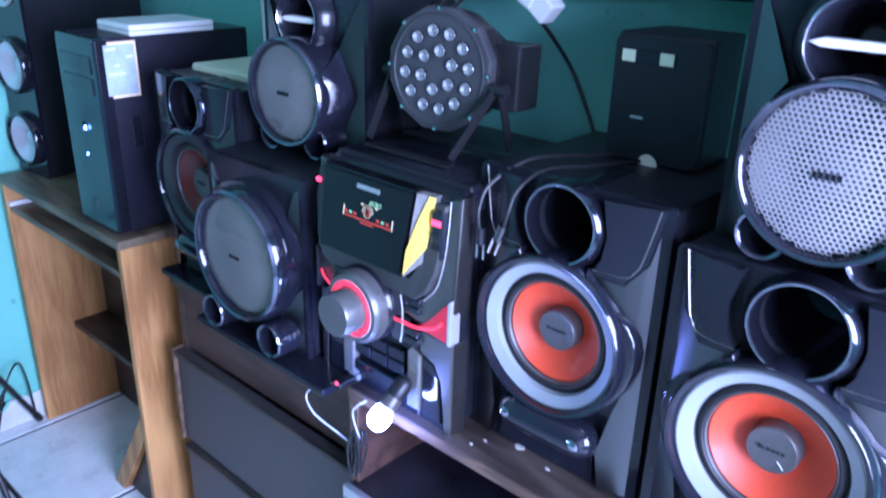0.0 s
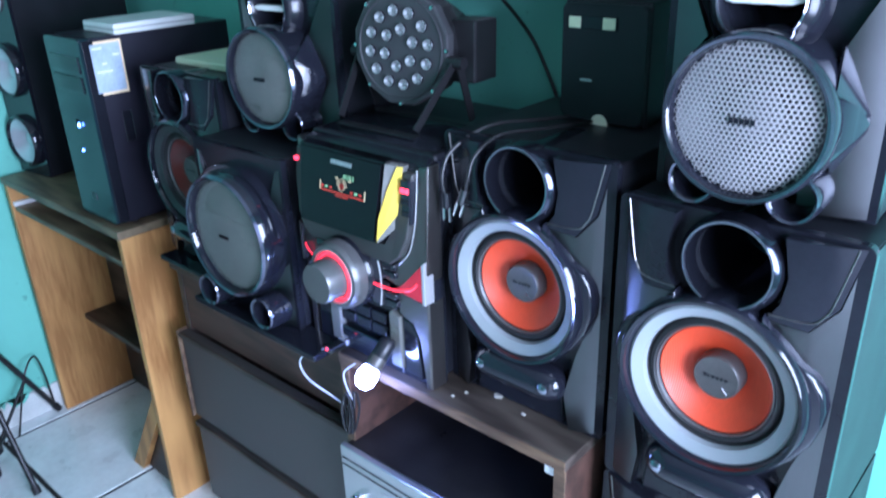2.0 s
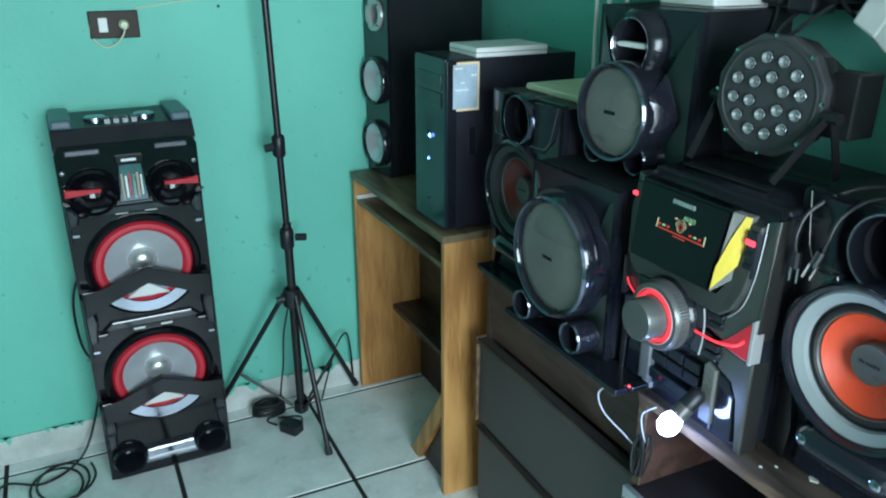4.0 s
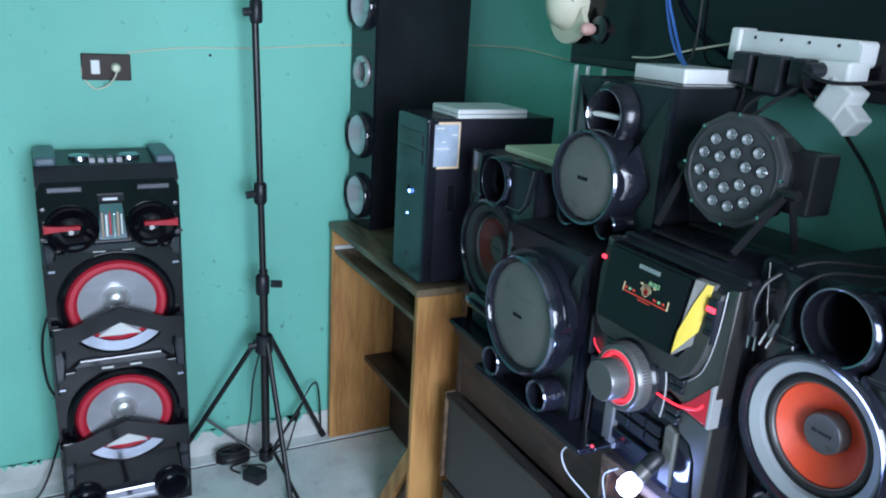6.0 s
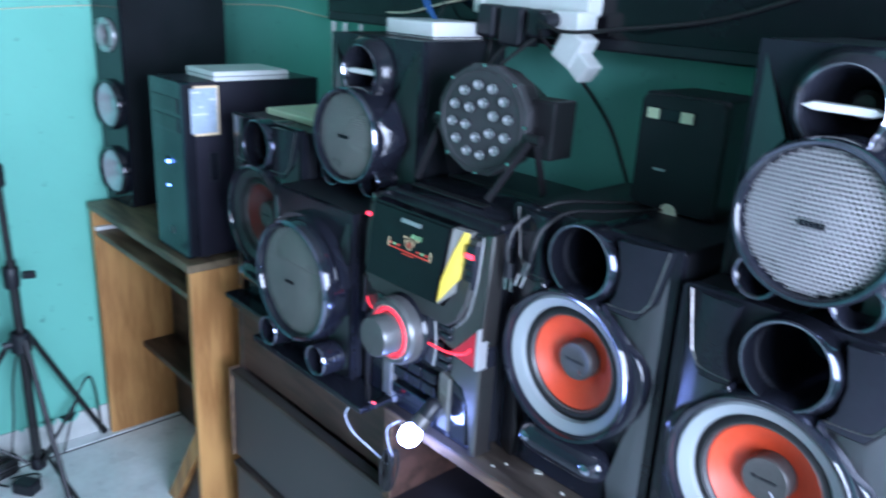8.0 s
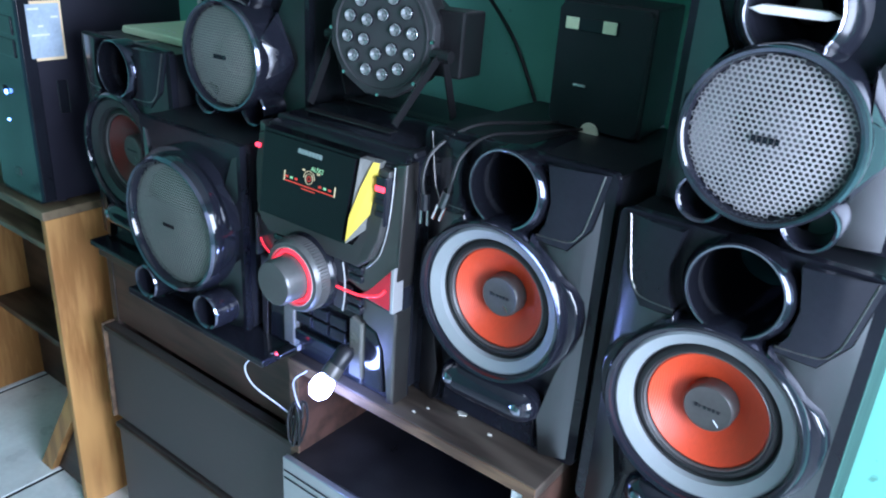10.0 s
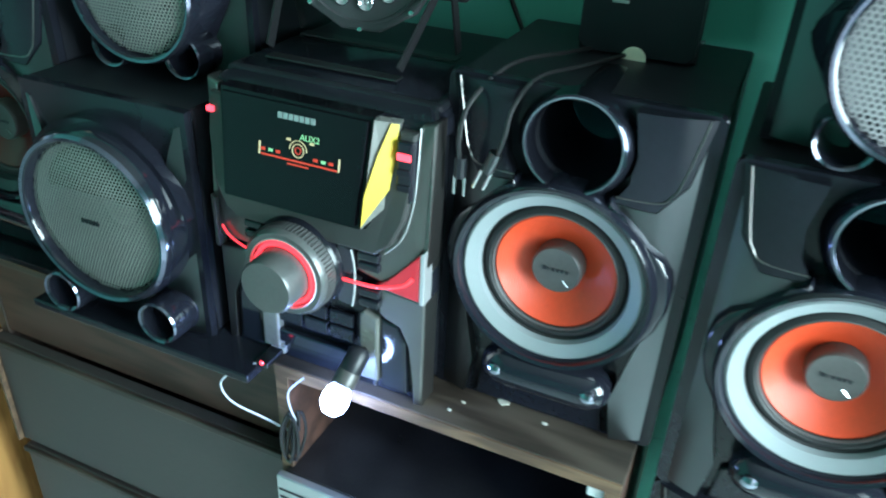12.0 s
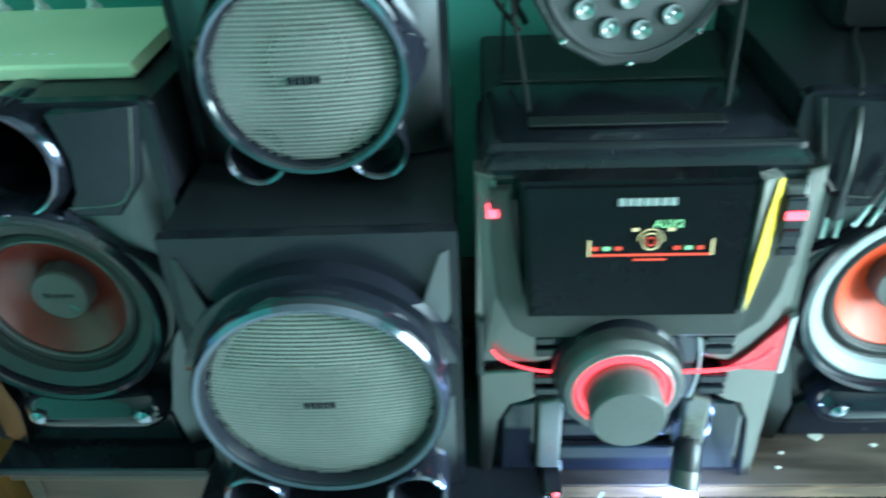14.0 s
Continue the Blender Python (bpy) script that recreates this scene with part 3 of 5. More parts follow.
def sub_speaker(m):
    """Grilled bass cabinet with two small ports at its foot."""
    s = thing("subwoofer", m, "black bass loudspeaker with a dusty round grille and two ports", "loudspeaker")
    part("cabinet", open_box(-0.121, 0.121, 0.006, 0.3, 0, 0.306), SIDEVINYL, s)
    part("baffle", pierced([(-0.123, 0), (0.123, 0), (0.123, 0.306), (-0.123, 0.306)], ((0, 0.160, 0.08), (-0.078, 0.036, 0.019), (0.078, 0.036, 0.019)), -0.006, 0.006), SATIN, s, "satin black front")
    for sx in (-1, 1):
        q = [(0.1225, 0.292), (0.108, 0.286), (0.090, 0.232), (0.079, 0.178), (0.097, 0.186), (0.1225, 0.240)]
        part("wing", swept([(sx * x, z) for x, z in q][::sx], -0.020, 0.06, curve=2.5), SILVER, s, "metallic upper wing", True)
        q = [(0.118, 0.128), (0.092, 0.104), (0.072, 0.078), (0.068, 0.004), (0.1225, 0.004)]
        part("wing", swept([(sx * x, z) for x, z in q][::sx], -0.020, 0.06, curve=2.5), SILVER, s, "metallic lower wing", True)
    part("hood", prism(arc(0, 0.160, 0.122, 8, 172, 32), -0.026, 0.0, 0.008, 3), GLOSS, s, "rounded black hood", True)
    part("bezel", lathe([(0.114, 0.0), (0.1135, -0.034), (0.1110, -0.048), (0.1070, -0.053), (0.1020, -0.051), (0.0990, -0.043), (0.0982, -0.034)], 0, 0.160, 80), GLOSS, s, "glossy black rim", True)
    part("rim_edge", lathe([(0.1106, -0.0490), (0.1075, -0.0538), (0.1035, -0.0525)], 0, 0.160, 80), RIMCHROME, s, "dark chrome edge", True)
    g = part("grille", perforated(0.0985, 0.0046, 0.0016, 0.010, 0, 0.160, -0.0405), MESHD, s, "dusty perforated grille")
    bm = bmesh.new()
    for k in range(5):
        box(-0.013 + k * 0.0055, -0.009 + k * 0.0055, -0.0520, -0.0498, 0.158, 0.163, bm=bm)
    part("badge", bm, SATIN, g, "small dark badge")
    part("cone", lathe([(0.097, -0.036), (0.08, -0.012), (0.03, 0.012), (0.026, -0.002), (0, -0.01)], 0, 0.160, 40), CONEGREY, s, "", True)
    for sx in (-1, 1):
        p = part("small_port", lathe([(0.031, 0.0), (0.0305, -0.044), (0.028, -0.051), (0.024, -0.048), (0.020, -0.01), (0.018, 0.03), (0, 0.032)], sx * 0.078, 0.036, 36), GLOSS, s, "small glossy port", True)
        part("port_lip", lathe([(0.0292, -0.0492), (0.0278, -0.0522), (0.0252, -0.0505)], sx * 0.078, 0.036, 36), RIMCHROME, p, "", True)
        part("port_ball", lathe([(0.012, 0.0), (0.010, -0.012), (0, -0.018)], sx * 0.078, 0.036, 20), CHROMEBLK, p, "", True)
    return s


# ---- dresser and its loudspeakers ----
d = thing("dresser", pose(0, 0, 0), "dark brown wooden dresser with two wide drawers", "dresser")
bm = box(-0.14, -0.122, 1.49, 1.865, 0, 0.672, 0.001)
box(0.432, 0.45, 1.49, 1.865, 0, 0.672, 0.001, bm=bm)
box(-0.122, 0.432, 1.85, 1.865, 0.02, 0.672, bm=bm)
box(-0.122, 0.432, 1.50, 1.85, 0.0, 0.05, bm=bm)
part("carcass", bm, DARKWOOD, d)
part("fascia", box(-0.122, 0.432, 1.492, 1.512, 0.525, 0.672, 0.001), REDWOOD, d, "reddish brown rail above the drawers")
part("top", box(-0.145, 0.452, 1.478, 1.868, 0.672, 0.70, 0.002), DARKWOOD, d, "worn dark top board")
for z0, z1 in ((0.055, 0.277), (0.292, 0.520)):
    dr = part("drawer", box(-0.134, 0.444, 1.470, 1.489, z0, z1, 0.0015), DRAWER, d, "dark grey laminate drawer front")
    part("drawer_lip", box(-0.134, 0.444, 1.462, 1.470, z1 - 0.012, z1, 0.002), DARKWOOD, dr)
part("edge_strip", box(-0.141, -0.1355, 1.462, 1.49, 0.29, 0.522, 0.0008), CHIPEDGE, d, "bare chipped edge strip")
tagged(part("plank", box(-0.140, 0.092, 1.460, 1.80, 0.7005, 0.712, 0.002), SATIN), "thin black board under a loudspeaker on the dresser", "board")
tagged(part("plank", box(0.095, 0.452, 1.398, 1.70, 0.7005, 0.712, 0.002), SATIN), "thin black board lying on the dresser top", "board")
sub_speaker(pose(0.242, 1.444, 0.7125, 0, 0, 1.2))
horn_speaker(pose(0.239, 1.576, 1.019, 0, 0, 4), "black loudspeaker with round grille and horn, on another speaker", MESHD, CONEGREY, 0.0046)
# This woofer takes the darker ring and cone colours, shade put into paint.
woofer_speaker(pose(-0.022, 1.505, 0.7125), "black loudspeaker on the dresser, its woofer coloured dark red for shade", True)


# ---- open shelf unit with the stereo ----
d = thing("shelf_unit", pose(0, 0, 0), "brown wooden open shelf unit with chipped front edges", "shelf")
part("top", box(0.455, 0.906, 1.449, 1.86, 0.682, 0.70, 0.001), SHELFTOP, d, "worn dark top board with paint chips")
part("front_edge", box(0.455, 0.906, 1.4465, 1.449, 0.683, 0.699), CHIPEDGE, d, "bare chipboard edge")
for x0 in (0.455, 0.888):
    part("side_panel", box(x0, x0 + 0.018, 1.452, 1.86, 0, 0.682, 0.001), REDWOOD, d)
    part("side_edge", box(x0, x0 + 0.018, 1.449, 1.452, 0, 0.682), CHIPEDGE, d)
part("middle_shelf", box(0.473, 0.888, 1.46, 1.86, 0.372, 0.388, 0.001), DARKWOOD, d)
part("bottom_shelf", box(0.473, 0.888, 1.46, 1.86, 0.03, 0.046, 0.001), DARKWOOD, d)
part("back", box(0.473, 0.888, 1.85, 1.858, 0.046, 0.682), DARKWOOD, d)
part("bracket", box(0.868, 0.888, 1.455, 1.475, 0.66, 0.682, 0.002), WHITEP, d, "small white corner bracket")
rng = random.Random(7)
for x, y, w in ((0.743, 1.513, 0.010), (0.80, 1.50, 0.004), (0.70, 1.49, 0.003), (0.69, 1.47, 0.003)):
    pts = [(x + w * (0.7 + 0.5 * rng.random()) * math.cos(a), y + 0.6 * w * (0.7 + 0.5 * rng.random()) * math.sin(a)) for a in [k * math.pi / 4 for k in range(8)]]
    bm = bmesh.new()
    lo, hi = [bm.verts.new((px, py, 0.7003)) for px, py in pts], [bm.verts.new((px, py, 0.7015)) for px, py in pts]
    bm.faces.new(hi)
    bm.faces.new(lo[::-1])
    for k in range(8):
        bm.faces.new((lo[k], lo[(k + 1) % 8], hi[(k + 1) % 8], hi[k]))
    part("paint_chip", bm, PAPERCHIP, d, "pale flake of paint")

a = thing("amplifier", pose(0.462, 1.424, 0.389), "old silver stereo amplifier with a dark lid and knobs", "amplifier")
part("lid", box(0.003, 0.418, 0.014, 0.33, 0.006, 0.134, 0.003), AMPTOP, a, "dusty black lid")
part("faceplate", box(0, 0.421, 0, 0.012, 0.004, 0.137, 0.002), AMPFACE, a, "brushed aluminium front")
for z in (0.098, 0.112):
    part("groove", box(0.004, 0.417, -0.0012, 0.001, z, z + 0.0025), SATIN, a)
part("dial_strip", box(0.10, 0.41, -0.0015, 0.001, 0.066, 0.088), SILVERL, a)
for k in range(5):
    x = 0.042 + k * 0.042
    kb = part("knob", lathe([(0.011, 0), (0.0105, -0.014), (0.009, -0.017), (0, -0.0175)], x, 0.042, 24), CHROME, a, "small chrome knob", True)
for k in range(6):
    part("push_button", box(0.268 + k * 0.024, 0.284 + k * 0.024, -0.006, 0, 0.034, 0.05, 0.001), SILVERL, a)
for x in (0.03, 0.39):
    for y in (0.04, 0.29):
        part("foot", lathe([(0.014, -0.001), (0.014, 0.007)], x, 0, 16, axis="z", cy=y), RUBBER, a)
tagged(part("strip", box(0.447, 0.4535, 1.438, 1.4615, 0.30, 0.415, 0.002), WHITEP), "white plastic strip fixed between dresser and shelf", "strip")


def stereo(m):
    s = thing("mini_stereo", m, "black and silver mini stereo with red lit knob, on the shelf", "stereo")
    part("case", box(-0.132, 0.132, 0.03, 0.31, 0.004, 0.366, 0.006), VINYL, s, "black case")
    front = [(-0.137, 0.0), (0.137, 0.0), (0.139, 0.12), (0.137, 0.24), (0.138, 0.335), (-0.138, 0.335), (-0.137, 0.24), (-0.139, 0.12)]
    part("fascia", prism(front, 0.004, 0.035, 0.004), SATIN, s, "satin black front")
    hood = bmesh.new()
    rows = [[(-0.139, 0.004, 0.330), (0.139, 0.004, 0.330), (0.139, 0.150, 0.330), (-0.139, 0.150, 0.330)],
            [(-0.138, 0.010, 0.352), (0.138, 0.010, 0.352), (0.136, 0.150, 0.360), (-0.136, 0.150, 0.360)],
            [(-0.112, 0.052, 0.3725), (0.112, 0.052, 0.3725), (0.118, 0.150, 0.3725), (-0.118, 0.150, 0.3725)]]
    rows = [[hood.verts.new(c) for c in r] for r in rows]
    hood.faces.new(rows[0][::-1])
    hood.faces.new(rows[2])
    for a, b in zip(rows, rows[1:]):
        for k in range(4):
            hood.faces.new((a[k], a[(k + 1) % 4], b[(k + 1) % 4], b[k]))
    bmesh.ops.bevel(hood, geom=list(hood.edges), offset=0.004, segments=2, affect="EDGES")
    part("hood", hood, SATIN, s, "sloping black top hood", True)
    lean = lambda x, z: 0.13 * max(0.0, abs(x) - 0.05) + 0.10 * max(0.0, z - 0.25)
    for sx in (-1, 1):
        flip = lambda o: [(sx * x, z) for x, z in o][::sx]
        up = [(0.124, 0.352), (0.140, 0.356), (0.140, 0.200), (0.136, 0.163), (0.086, 0.166), (0.060, 0.176), (0.058, 0.196), (0.092, 0.204), (0.112, 0.228), (0.122, 0.268), (0.124, 0.310)]
        part("side_frame", prism(flip(up), -0.016, 0.03, 0.003, lean=lean), TAUPE, s, "brushed grey side frame")
        part("frame_edge", tube([(sx * x, -0.0168 + lean(x, z), z) for x, z in ((0.124, 0.350), (0.124, 0.310), (0.122, 0.268), (0.112, 0.228), (0.092, 0.204))], 0.0009, 6), SILVERL, s, "bright thin edge")
        tri = [(0.082, 0.163), (0.104, 0.176), (0.134, 0.214), (0.134, 0.152)]
        if sx > 0:
            part("red_panel", prism(flip(tri), -0.0205, 0.01, 0.002, lean=lean), REDPLAST, s, "translucent red wedge")
        part("red_panel_edge", prism(flip([(0.134, 0.150), (0.1395, 0.150), (0.1395, 0.218), (0.134, 0.214)]), -0.0212, 0.01, 0.001, lean=lean), SILVERL if sx > 0 else CRADLE, s, "edge strip")
        leg = [(0.084, 0.158), (0.139, 0.148), (0.139, 0.0), (0.128, 0.0), (0.124, 0.085), (0.112, 0.112), (0.092, 0.118), (0.084, 0.122)]
        part("lower_frame", prism(flip(leg), -0.014, 0.03, 0.003, lean=lean), TAUPE, s, "brushed grey lower leg")
        part("vent", prism(flip([(0.058, 0.020), (0.082, 0.020), (0.082, 0.112), (0.064, 0.118), (0.058, 0.112)]), -0.008, 0.01, 0.003), GREYGLASS, s, "smoked plastic window")
        part("vent_hollow", prism(flip([(0.083, 0.012), (0.120, 0.012), (0.117, 0.088), (0.106, 0.108), (0.083, 0.112)]), -0.004, 0.01, 0.004), GLOSS, s, "glossy black recess")
        for z in (0.132, 0.146, 0.180, 0.193):
            part("button", box(min(sx * 0.062, sx * 0.088), max(sx * 0.062, sx * 0.088), -0.018, 0.004, z, z + 0.010, 0.002), GLOSS, s, "glossy black button")
        part("silver_key", prism(flip([(0.036, 0.130), (0.056, 0.128), (0.058, 0.158), (0.050, 0.160), (0.036, 0.160)]), -0.018, 0.0, 0.002), DARKSILV, s, "dark metallic key")
        part("silver_key", prism(flip([(0.036, 0.170), (0.054, 0.170), (0.057, 0.176), (0.055, 0.202), (0.036, 0.206)]), -0.018, 0.0, 0.002), DARKSILV, s, "dark metallic key")
        part("key_edge", tube([(sx * x, -0.0185, z) for x, z in ((0.055, 0.129), (0.0585, 0.152), (0.0585, 0.180), (0.0545, 0.203))], 0.0014, 6), SILVERL, s, "bright curved edge")
        gl = [(0.044, 0.1635), (0.084, 0.162), (0.114, 0.170), (0.126, 0.182)]
        part("light_line", tube([(sx * x, -0.0205 + lean(x, z), z) for x, z in gl], 0.0019 if sx > 0 else 0.0013, 8), REDGLOW, s, "glowing red line")
    u = [(-0.128, 0.345), (-0.128, 0.300), (-0.122, 0.246), (-0.108, 0.218), (-0.092, 0.207), (0.086, 0.207), (0.104, 0.222), (0.117, 0.252), (0.122, 0.300), (0.122, 0.345), (0.104, 0.345), (0.102, 0.290), (0.092, 0.258), (0.076, 0.232), (-0.092, 0.232), (-0.103, 0.252), (-0.108, 0.300), (-0.110, 0.345)]
    part("cradle", prism(u, -0.024, 0.006, 0.003, lean=lambda x, z: 0.14 * max(0.0, z - 0.215)), CRADLE, s, "grey screen cradle")
    scr = bmesh.new()
    pts = [(-0.104, 0.358, -0.018), (0.080, 0.358, -0.018), (0.074, 0.241, -0.039), (-0.096, 0.241, -0.039)]
    f = [scr.verts.new((x, y, z)) for x, z, y in pts]
    b = [scr.verts.new((x * 1.04, 0.006, z)) for x, z, y in pts]
    scr.faces.new(f)
    scr.faces.new(b[::-1])
    for k in range(4):
        scr.faces.new((f[k], b[k], b[(k + 1) % 4], f[(k + 1) % 4]))
    bmesh.ops.bevel(scr, geom=[e for e in scr.edges if all(v in f for v in e.verts)], offset=0.004, segments=2, affect="EDGES")
    sc = part("screen", scr, SCREEN, s, "black glass display with a lit readout")
    tilt = math.degrees(math.atan2(0.021, 0.117))
    on = lambda x, z: pose(x, -0.018 - 0.021 * (0.358 - z) / 0.117 - 0.0012, z, 90 + 0 - tilt + 0, 0, 0)
    text("readout", "AUX2", 0.0092, on(0.012, 0.3215), GLOWGRN, sc)
    flat = lambda x, z: Vector((x, -0.018 - 0.021 * (0.358 - z) / 0.117 - 0.0012, z))

    def bar(name, x0, x1, z0, z1, material):
        bm = bmesh.new()
        c = ((x0, z0), (x1, z0), (x1, z1), (x0, z1))
        v = [bm.verts.new(flat(x, z)) for x, z in c]
        w = [bm.verts.new(flat(x, z) + Vector((0, 0.001, 0))) for x, z in c]
        bm.faces.new(v)
        for k in range(4):
            bm.faces.new((v[k], w[k], w[(k + 1) % 4], v[(k + 1) % 4]))
        part(name, bm, material, sc)

    for k in range(7):
        bar("maker_mark", -0.028 + k * 0.0066, -0.0228 + k * 0.0066, 0.3395, 0.3455, SILVERL)
    ZL = 0.2975
    for k in (0, 1, 2, 7, 8, 9):
        bar("level_bar", -0.047 + k * 0.0092, -0.042 + k * 0.0092, ZL + 0.005, ZL + 0.0078, GLOWGRN if k in (1, 8) else GLOWRED)
    bar("level_line", -0.047, 0.046, ZL, ZL + 0.0015, GLOWRED)
    bar("level_line", -0.014, 0.012, ZL - 0.004, ZL - 0.0028, GLOWRED)
    for x in (-0.050, 0.047):
        bar("level_post", x, x + 0.0016, ZL, ZL + 0.0135, GLOWTXT)
    for x in (-0.016, 0.012):
        bar("level_tick", x, x + 0.005, ZL + 0.021, ZL + 0.0232, GLOWTXT)
    for r in (0.0035, 0.0070, 0.0105):
        ring = [(flat(-0.001 + r * math.cos(k * math.pi / 8), ZL + 0.0125 + r * math.sin(k * math.pi / 8))) for k in range(17 if r < 0.01 else 9)]
        part("readout_ring", tube([p + Vector((0, -0.0004, 0)) for p in ring], 0.0005, 4, smooth=1), GLOWTXT if r > 0.005 else GLOWRED, sc)
    win = bmesh.new()
    w = [(0.0830, 0.357, -0.017), (0.103, 0.352, 0.000), (0.099, 0.268, -0.010), (0.0775, 0.243, -0.037)]
    v = [win.verts.new((x, y - 0.001, z)) for x, z, y in w]
    v2 = [win.verts.new((x - 0.003, y + 0.012, z)) for x, z, y in w]
    win.faces.new(v)
    for k in range(4):
        win.faces.new((v[k], v2[k], v2[(k + 1) % 4], v[(k + 1) % 4]))
    side = part("side_window", win, GREYGLASS, s, "smoked screen flank with a yellow band")
    st2 = bmesh.new()
    q = [(0.0960, 0.3535, -0.0065), (0.1022, 0.352, -0.0005), (0.0995, 0.288, -0.0088), (0.0780, 0.2470, -0.0370), (0.0792, 0.280, -0.0322), (0.0870, 0.320, -0.0195)]
    st2.faces.new([st2.verts.new((x + 0.0010, y - 0.0030, z)) for x, z, y in (q[0], q[1], q[2], q[3], q[4], q[5])])
    part("stripe", st2, YELLOW, side, "yellow band")
    part("key_panel", box(0.1050, 0.1225, -0.0135, 0.006, 0.272, 0.338, 0.002), GLOSS, s, "glossy black key panel")
    for k, mm in enumerate((REDLED, SATIN, SATIN)):
        part("side_key", box(0.106, 0.1215, -0.0155, 0.006, 0.319 - k * 0.017, 0.3265 - k * 0.017, 0.001), mm, s, "lit red key" if k == 0 else "")
    part("power_mark", box(-0.130, -0.121, -0.0120, 0.006, 0.3235, 0.3295, 0.001), REDLED, s, "lit red power mark")
    kx, kz = -0.014, 0.168
    part("dial_base", lathe([(0.060, 0.0), (0.059, -0.022), (0.055, -0.028), (0.052, -0.027)], kx, kz, 56), SATIN, s, "", True)
    part("dial_ring", lathe([(0.0545, -0.018), (0.0535, -0.046), (0.050, -0.051), (0.044, -0.051), (0.041, -0.047)], kx, kz, 64), KNOBGREY, s, "ribbed dark silver dial ring", True)
    part("dial_glow", lathe([(0.0405, -0.046), (0.0385, -0.052), (0.0355, -0.052), (0.0345, -0.047)], kx, kz, 56), REDGLOW, s, "glowing red ring", True)
    part("dial_knob", lathe([(0.0335, -0.04), (0.0325, -0.080), (0.0305, -0.084), (0, -0.085)], kx, kz, 48), KNOBGREY, s, "grey volume knob", True)
    bm = bmesh.new()
    for k in range(72):
        an = 2 * math.pi * k / 72
        p = Vector((kx + 0.0545 * math.cos(an), 0, kz + 0.0545 * math.sin(an)))
        box(p.x - 0.0006, p.x + 0.0006, -0.044, -0.022, p.z - 0.0006, p.z + 0.0006, bm=bm)
    part("dial_ribs", bm, KNOBGREY, s, "fine ribs")
    part("dial_edge", lathe([(0.0448, -0.0505), (0.0430, -0.0520), (0.0415, -0.0490)], kx, kz, 64), SILVERL, s, "thin bright inner edge", True)
    for k in range(2):
        for j in range(3):
            x = -0.058 + j * 0.036
            part("deck_key", box(x, x + 0.033, -0.004, 0.004, 0.062 + k * 0.022, 0.080 + k * 0.022, 0.002), SATIN, s)
    part("deck_lip", box(-0.06, 0.055, -0.006, 0.004, 0.03, 0.05, 0.003), GLOSS, s)
    part("usb_slot", box(-0.075, -0.055, -0.003, 0.004, 0.008, 0.018, 0.001), SILVERL, s)
    return s


stereo(pose(0.519, 1.462, 0.7005))
woofer_speaker(pose(0.784, 1.519, 0.7005), "black loudspeaker with orange woofer on the shelf unit")

# ---- right stack ----
woofer_speaker(pose(1.070, 1.505, 0.2745), "black loudspeaker at the bottom of the stack")
woofer_speaker(pose(1.070, 1.505, 0.673), "black loudspeaker with orange woofer in the stack")
horn_speaker(pose(1.067, 1.562, 1.0715, 0, 0, 0), "black loudspeaker with shiny grille on top of the stack", MESHM, CONEGREY, 0.0056)
stool = thing("low_stand", pose(1.075, 1.62, 0), "low dark wooden stand under the speaker stack", "stand")
part("top", box(-0.15, 0.15, -0.15, 0.16, 0.262, 0.274, 0.002), DARKWOOD, stool)
for x in (-0.13, 0.10):
    for y in (-0.14, 0.11):
        part("leg", box(x, x + 0.03, y, y + 0.03, 0, 0.262, 0.002), DARKWOOD, stool)

# ---- small satellite speaker ----
s = thing("satellite_speaker", pose(0.80, 1.672, 1.093), "small black desktop loudspeaker standing on a larger one", "loudspeaker")
bm = box(-0.066, 0.066, 0.008, 0.12, 0, 0.165, 0.004)
for v in bm.verts:
    if v.co.y > 0.1:
        v.co.x *= 0.85
part("case", bm, BLACK, s)
part("cloth_front", prism(rounded(-0.064, 0.064, 0.004, 0.162, 0.008), 0.0, 0.009, 0.003), VINYL, s, "black cloth front")
part("slot", box(-0.056, 0.022, -0.0015, 0.002, 0.128, 0.145, 0.001), SATIN, s)
for x in (-0.053, 0.0):
    part("slot_glint", box(x, x + 0.019, -0.003, 0.0, 0.129, 0.144, 0.001), LIMEWH, s, "pale slot end")
part("slot_mark", box(-0.026, -0.008, -0.003, 0.0, 0.132, 0.141, 0.001), SILVERL, s)
part("oval_badge", lathe([(0.014, -0.0005), (0.013, -0.002), (0, -0.0025)], 0, 0, 24), CREAM, s, "oval metal badge", True)
s.children[-1].matrix_basis = Matrix.Translation((-0.006, 0, 0.012)) @ Matrix.Diagonal((1, 1, 0.35, 1))

# ---- stage light ----
p = thing("stage_light", pose(0.512, 1.565, 1.073), "black round stage light with eighteen clear LEDs, on the stereo", "stage light")
head = pose(0.001, 0.014, 0.1155, -2, 0, 8) @ Matrix.Scale(0.90, 4)


def at_head(ob):
    ob.matrix_basis = head
    return ob


octo = lambda r, n=8, a=22.5: [(r * math.cos(radians(a + k * 360 / n)), r * math.sin(radians(a + k * 360 / n))) for k in range(n)]
at_head(part("face_rim", prism(octo(0.098, 12, 15), -0.006, 0.012, 0.003), LAMPGREY, p, "dark grey front rim"))
at_head(part("housing", lathe([(0.092, 0.012), (0.092, 0.05), (0.085, 0.065), (0.060, 0.13), (0, 0.132)], 0, 0, 16), IRON, p, "ribbed black housing"))
face = at_head(part("face", lathe([(0.086, -0.0062), (0.0855, -0.009), (0.083, -0.009), (0.082, -0.0068), (0, -0.0068)], 0, 0, 48), LAMPGREY, p, "flat dark grey LED face", True))
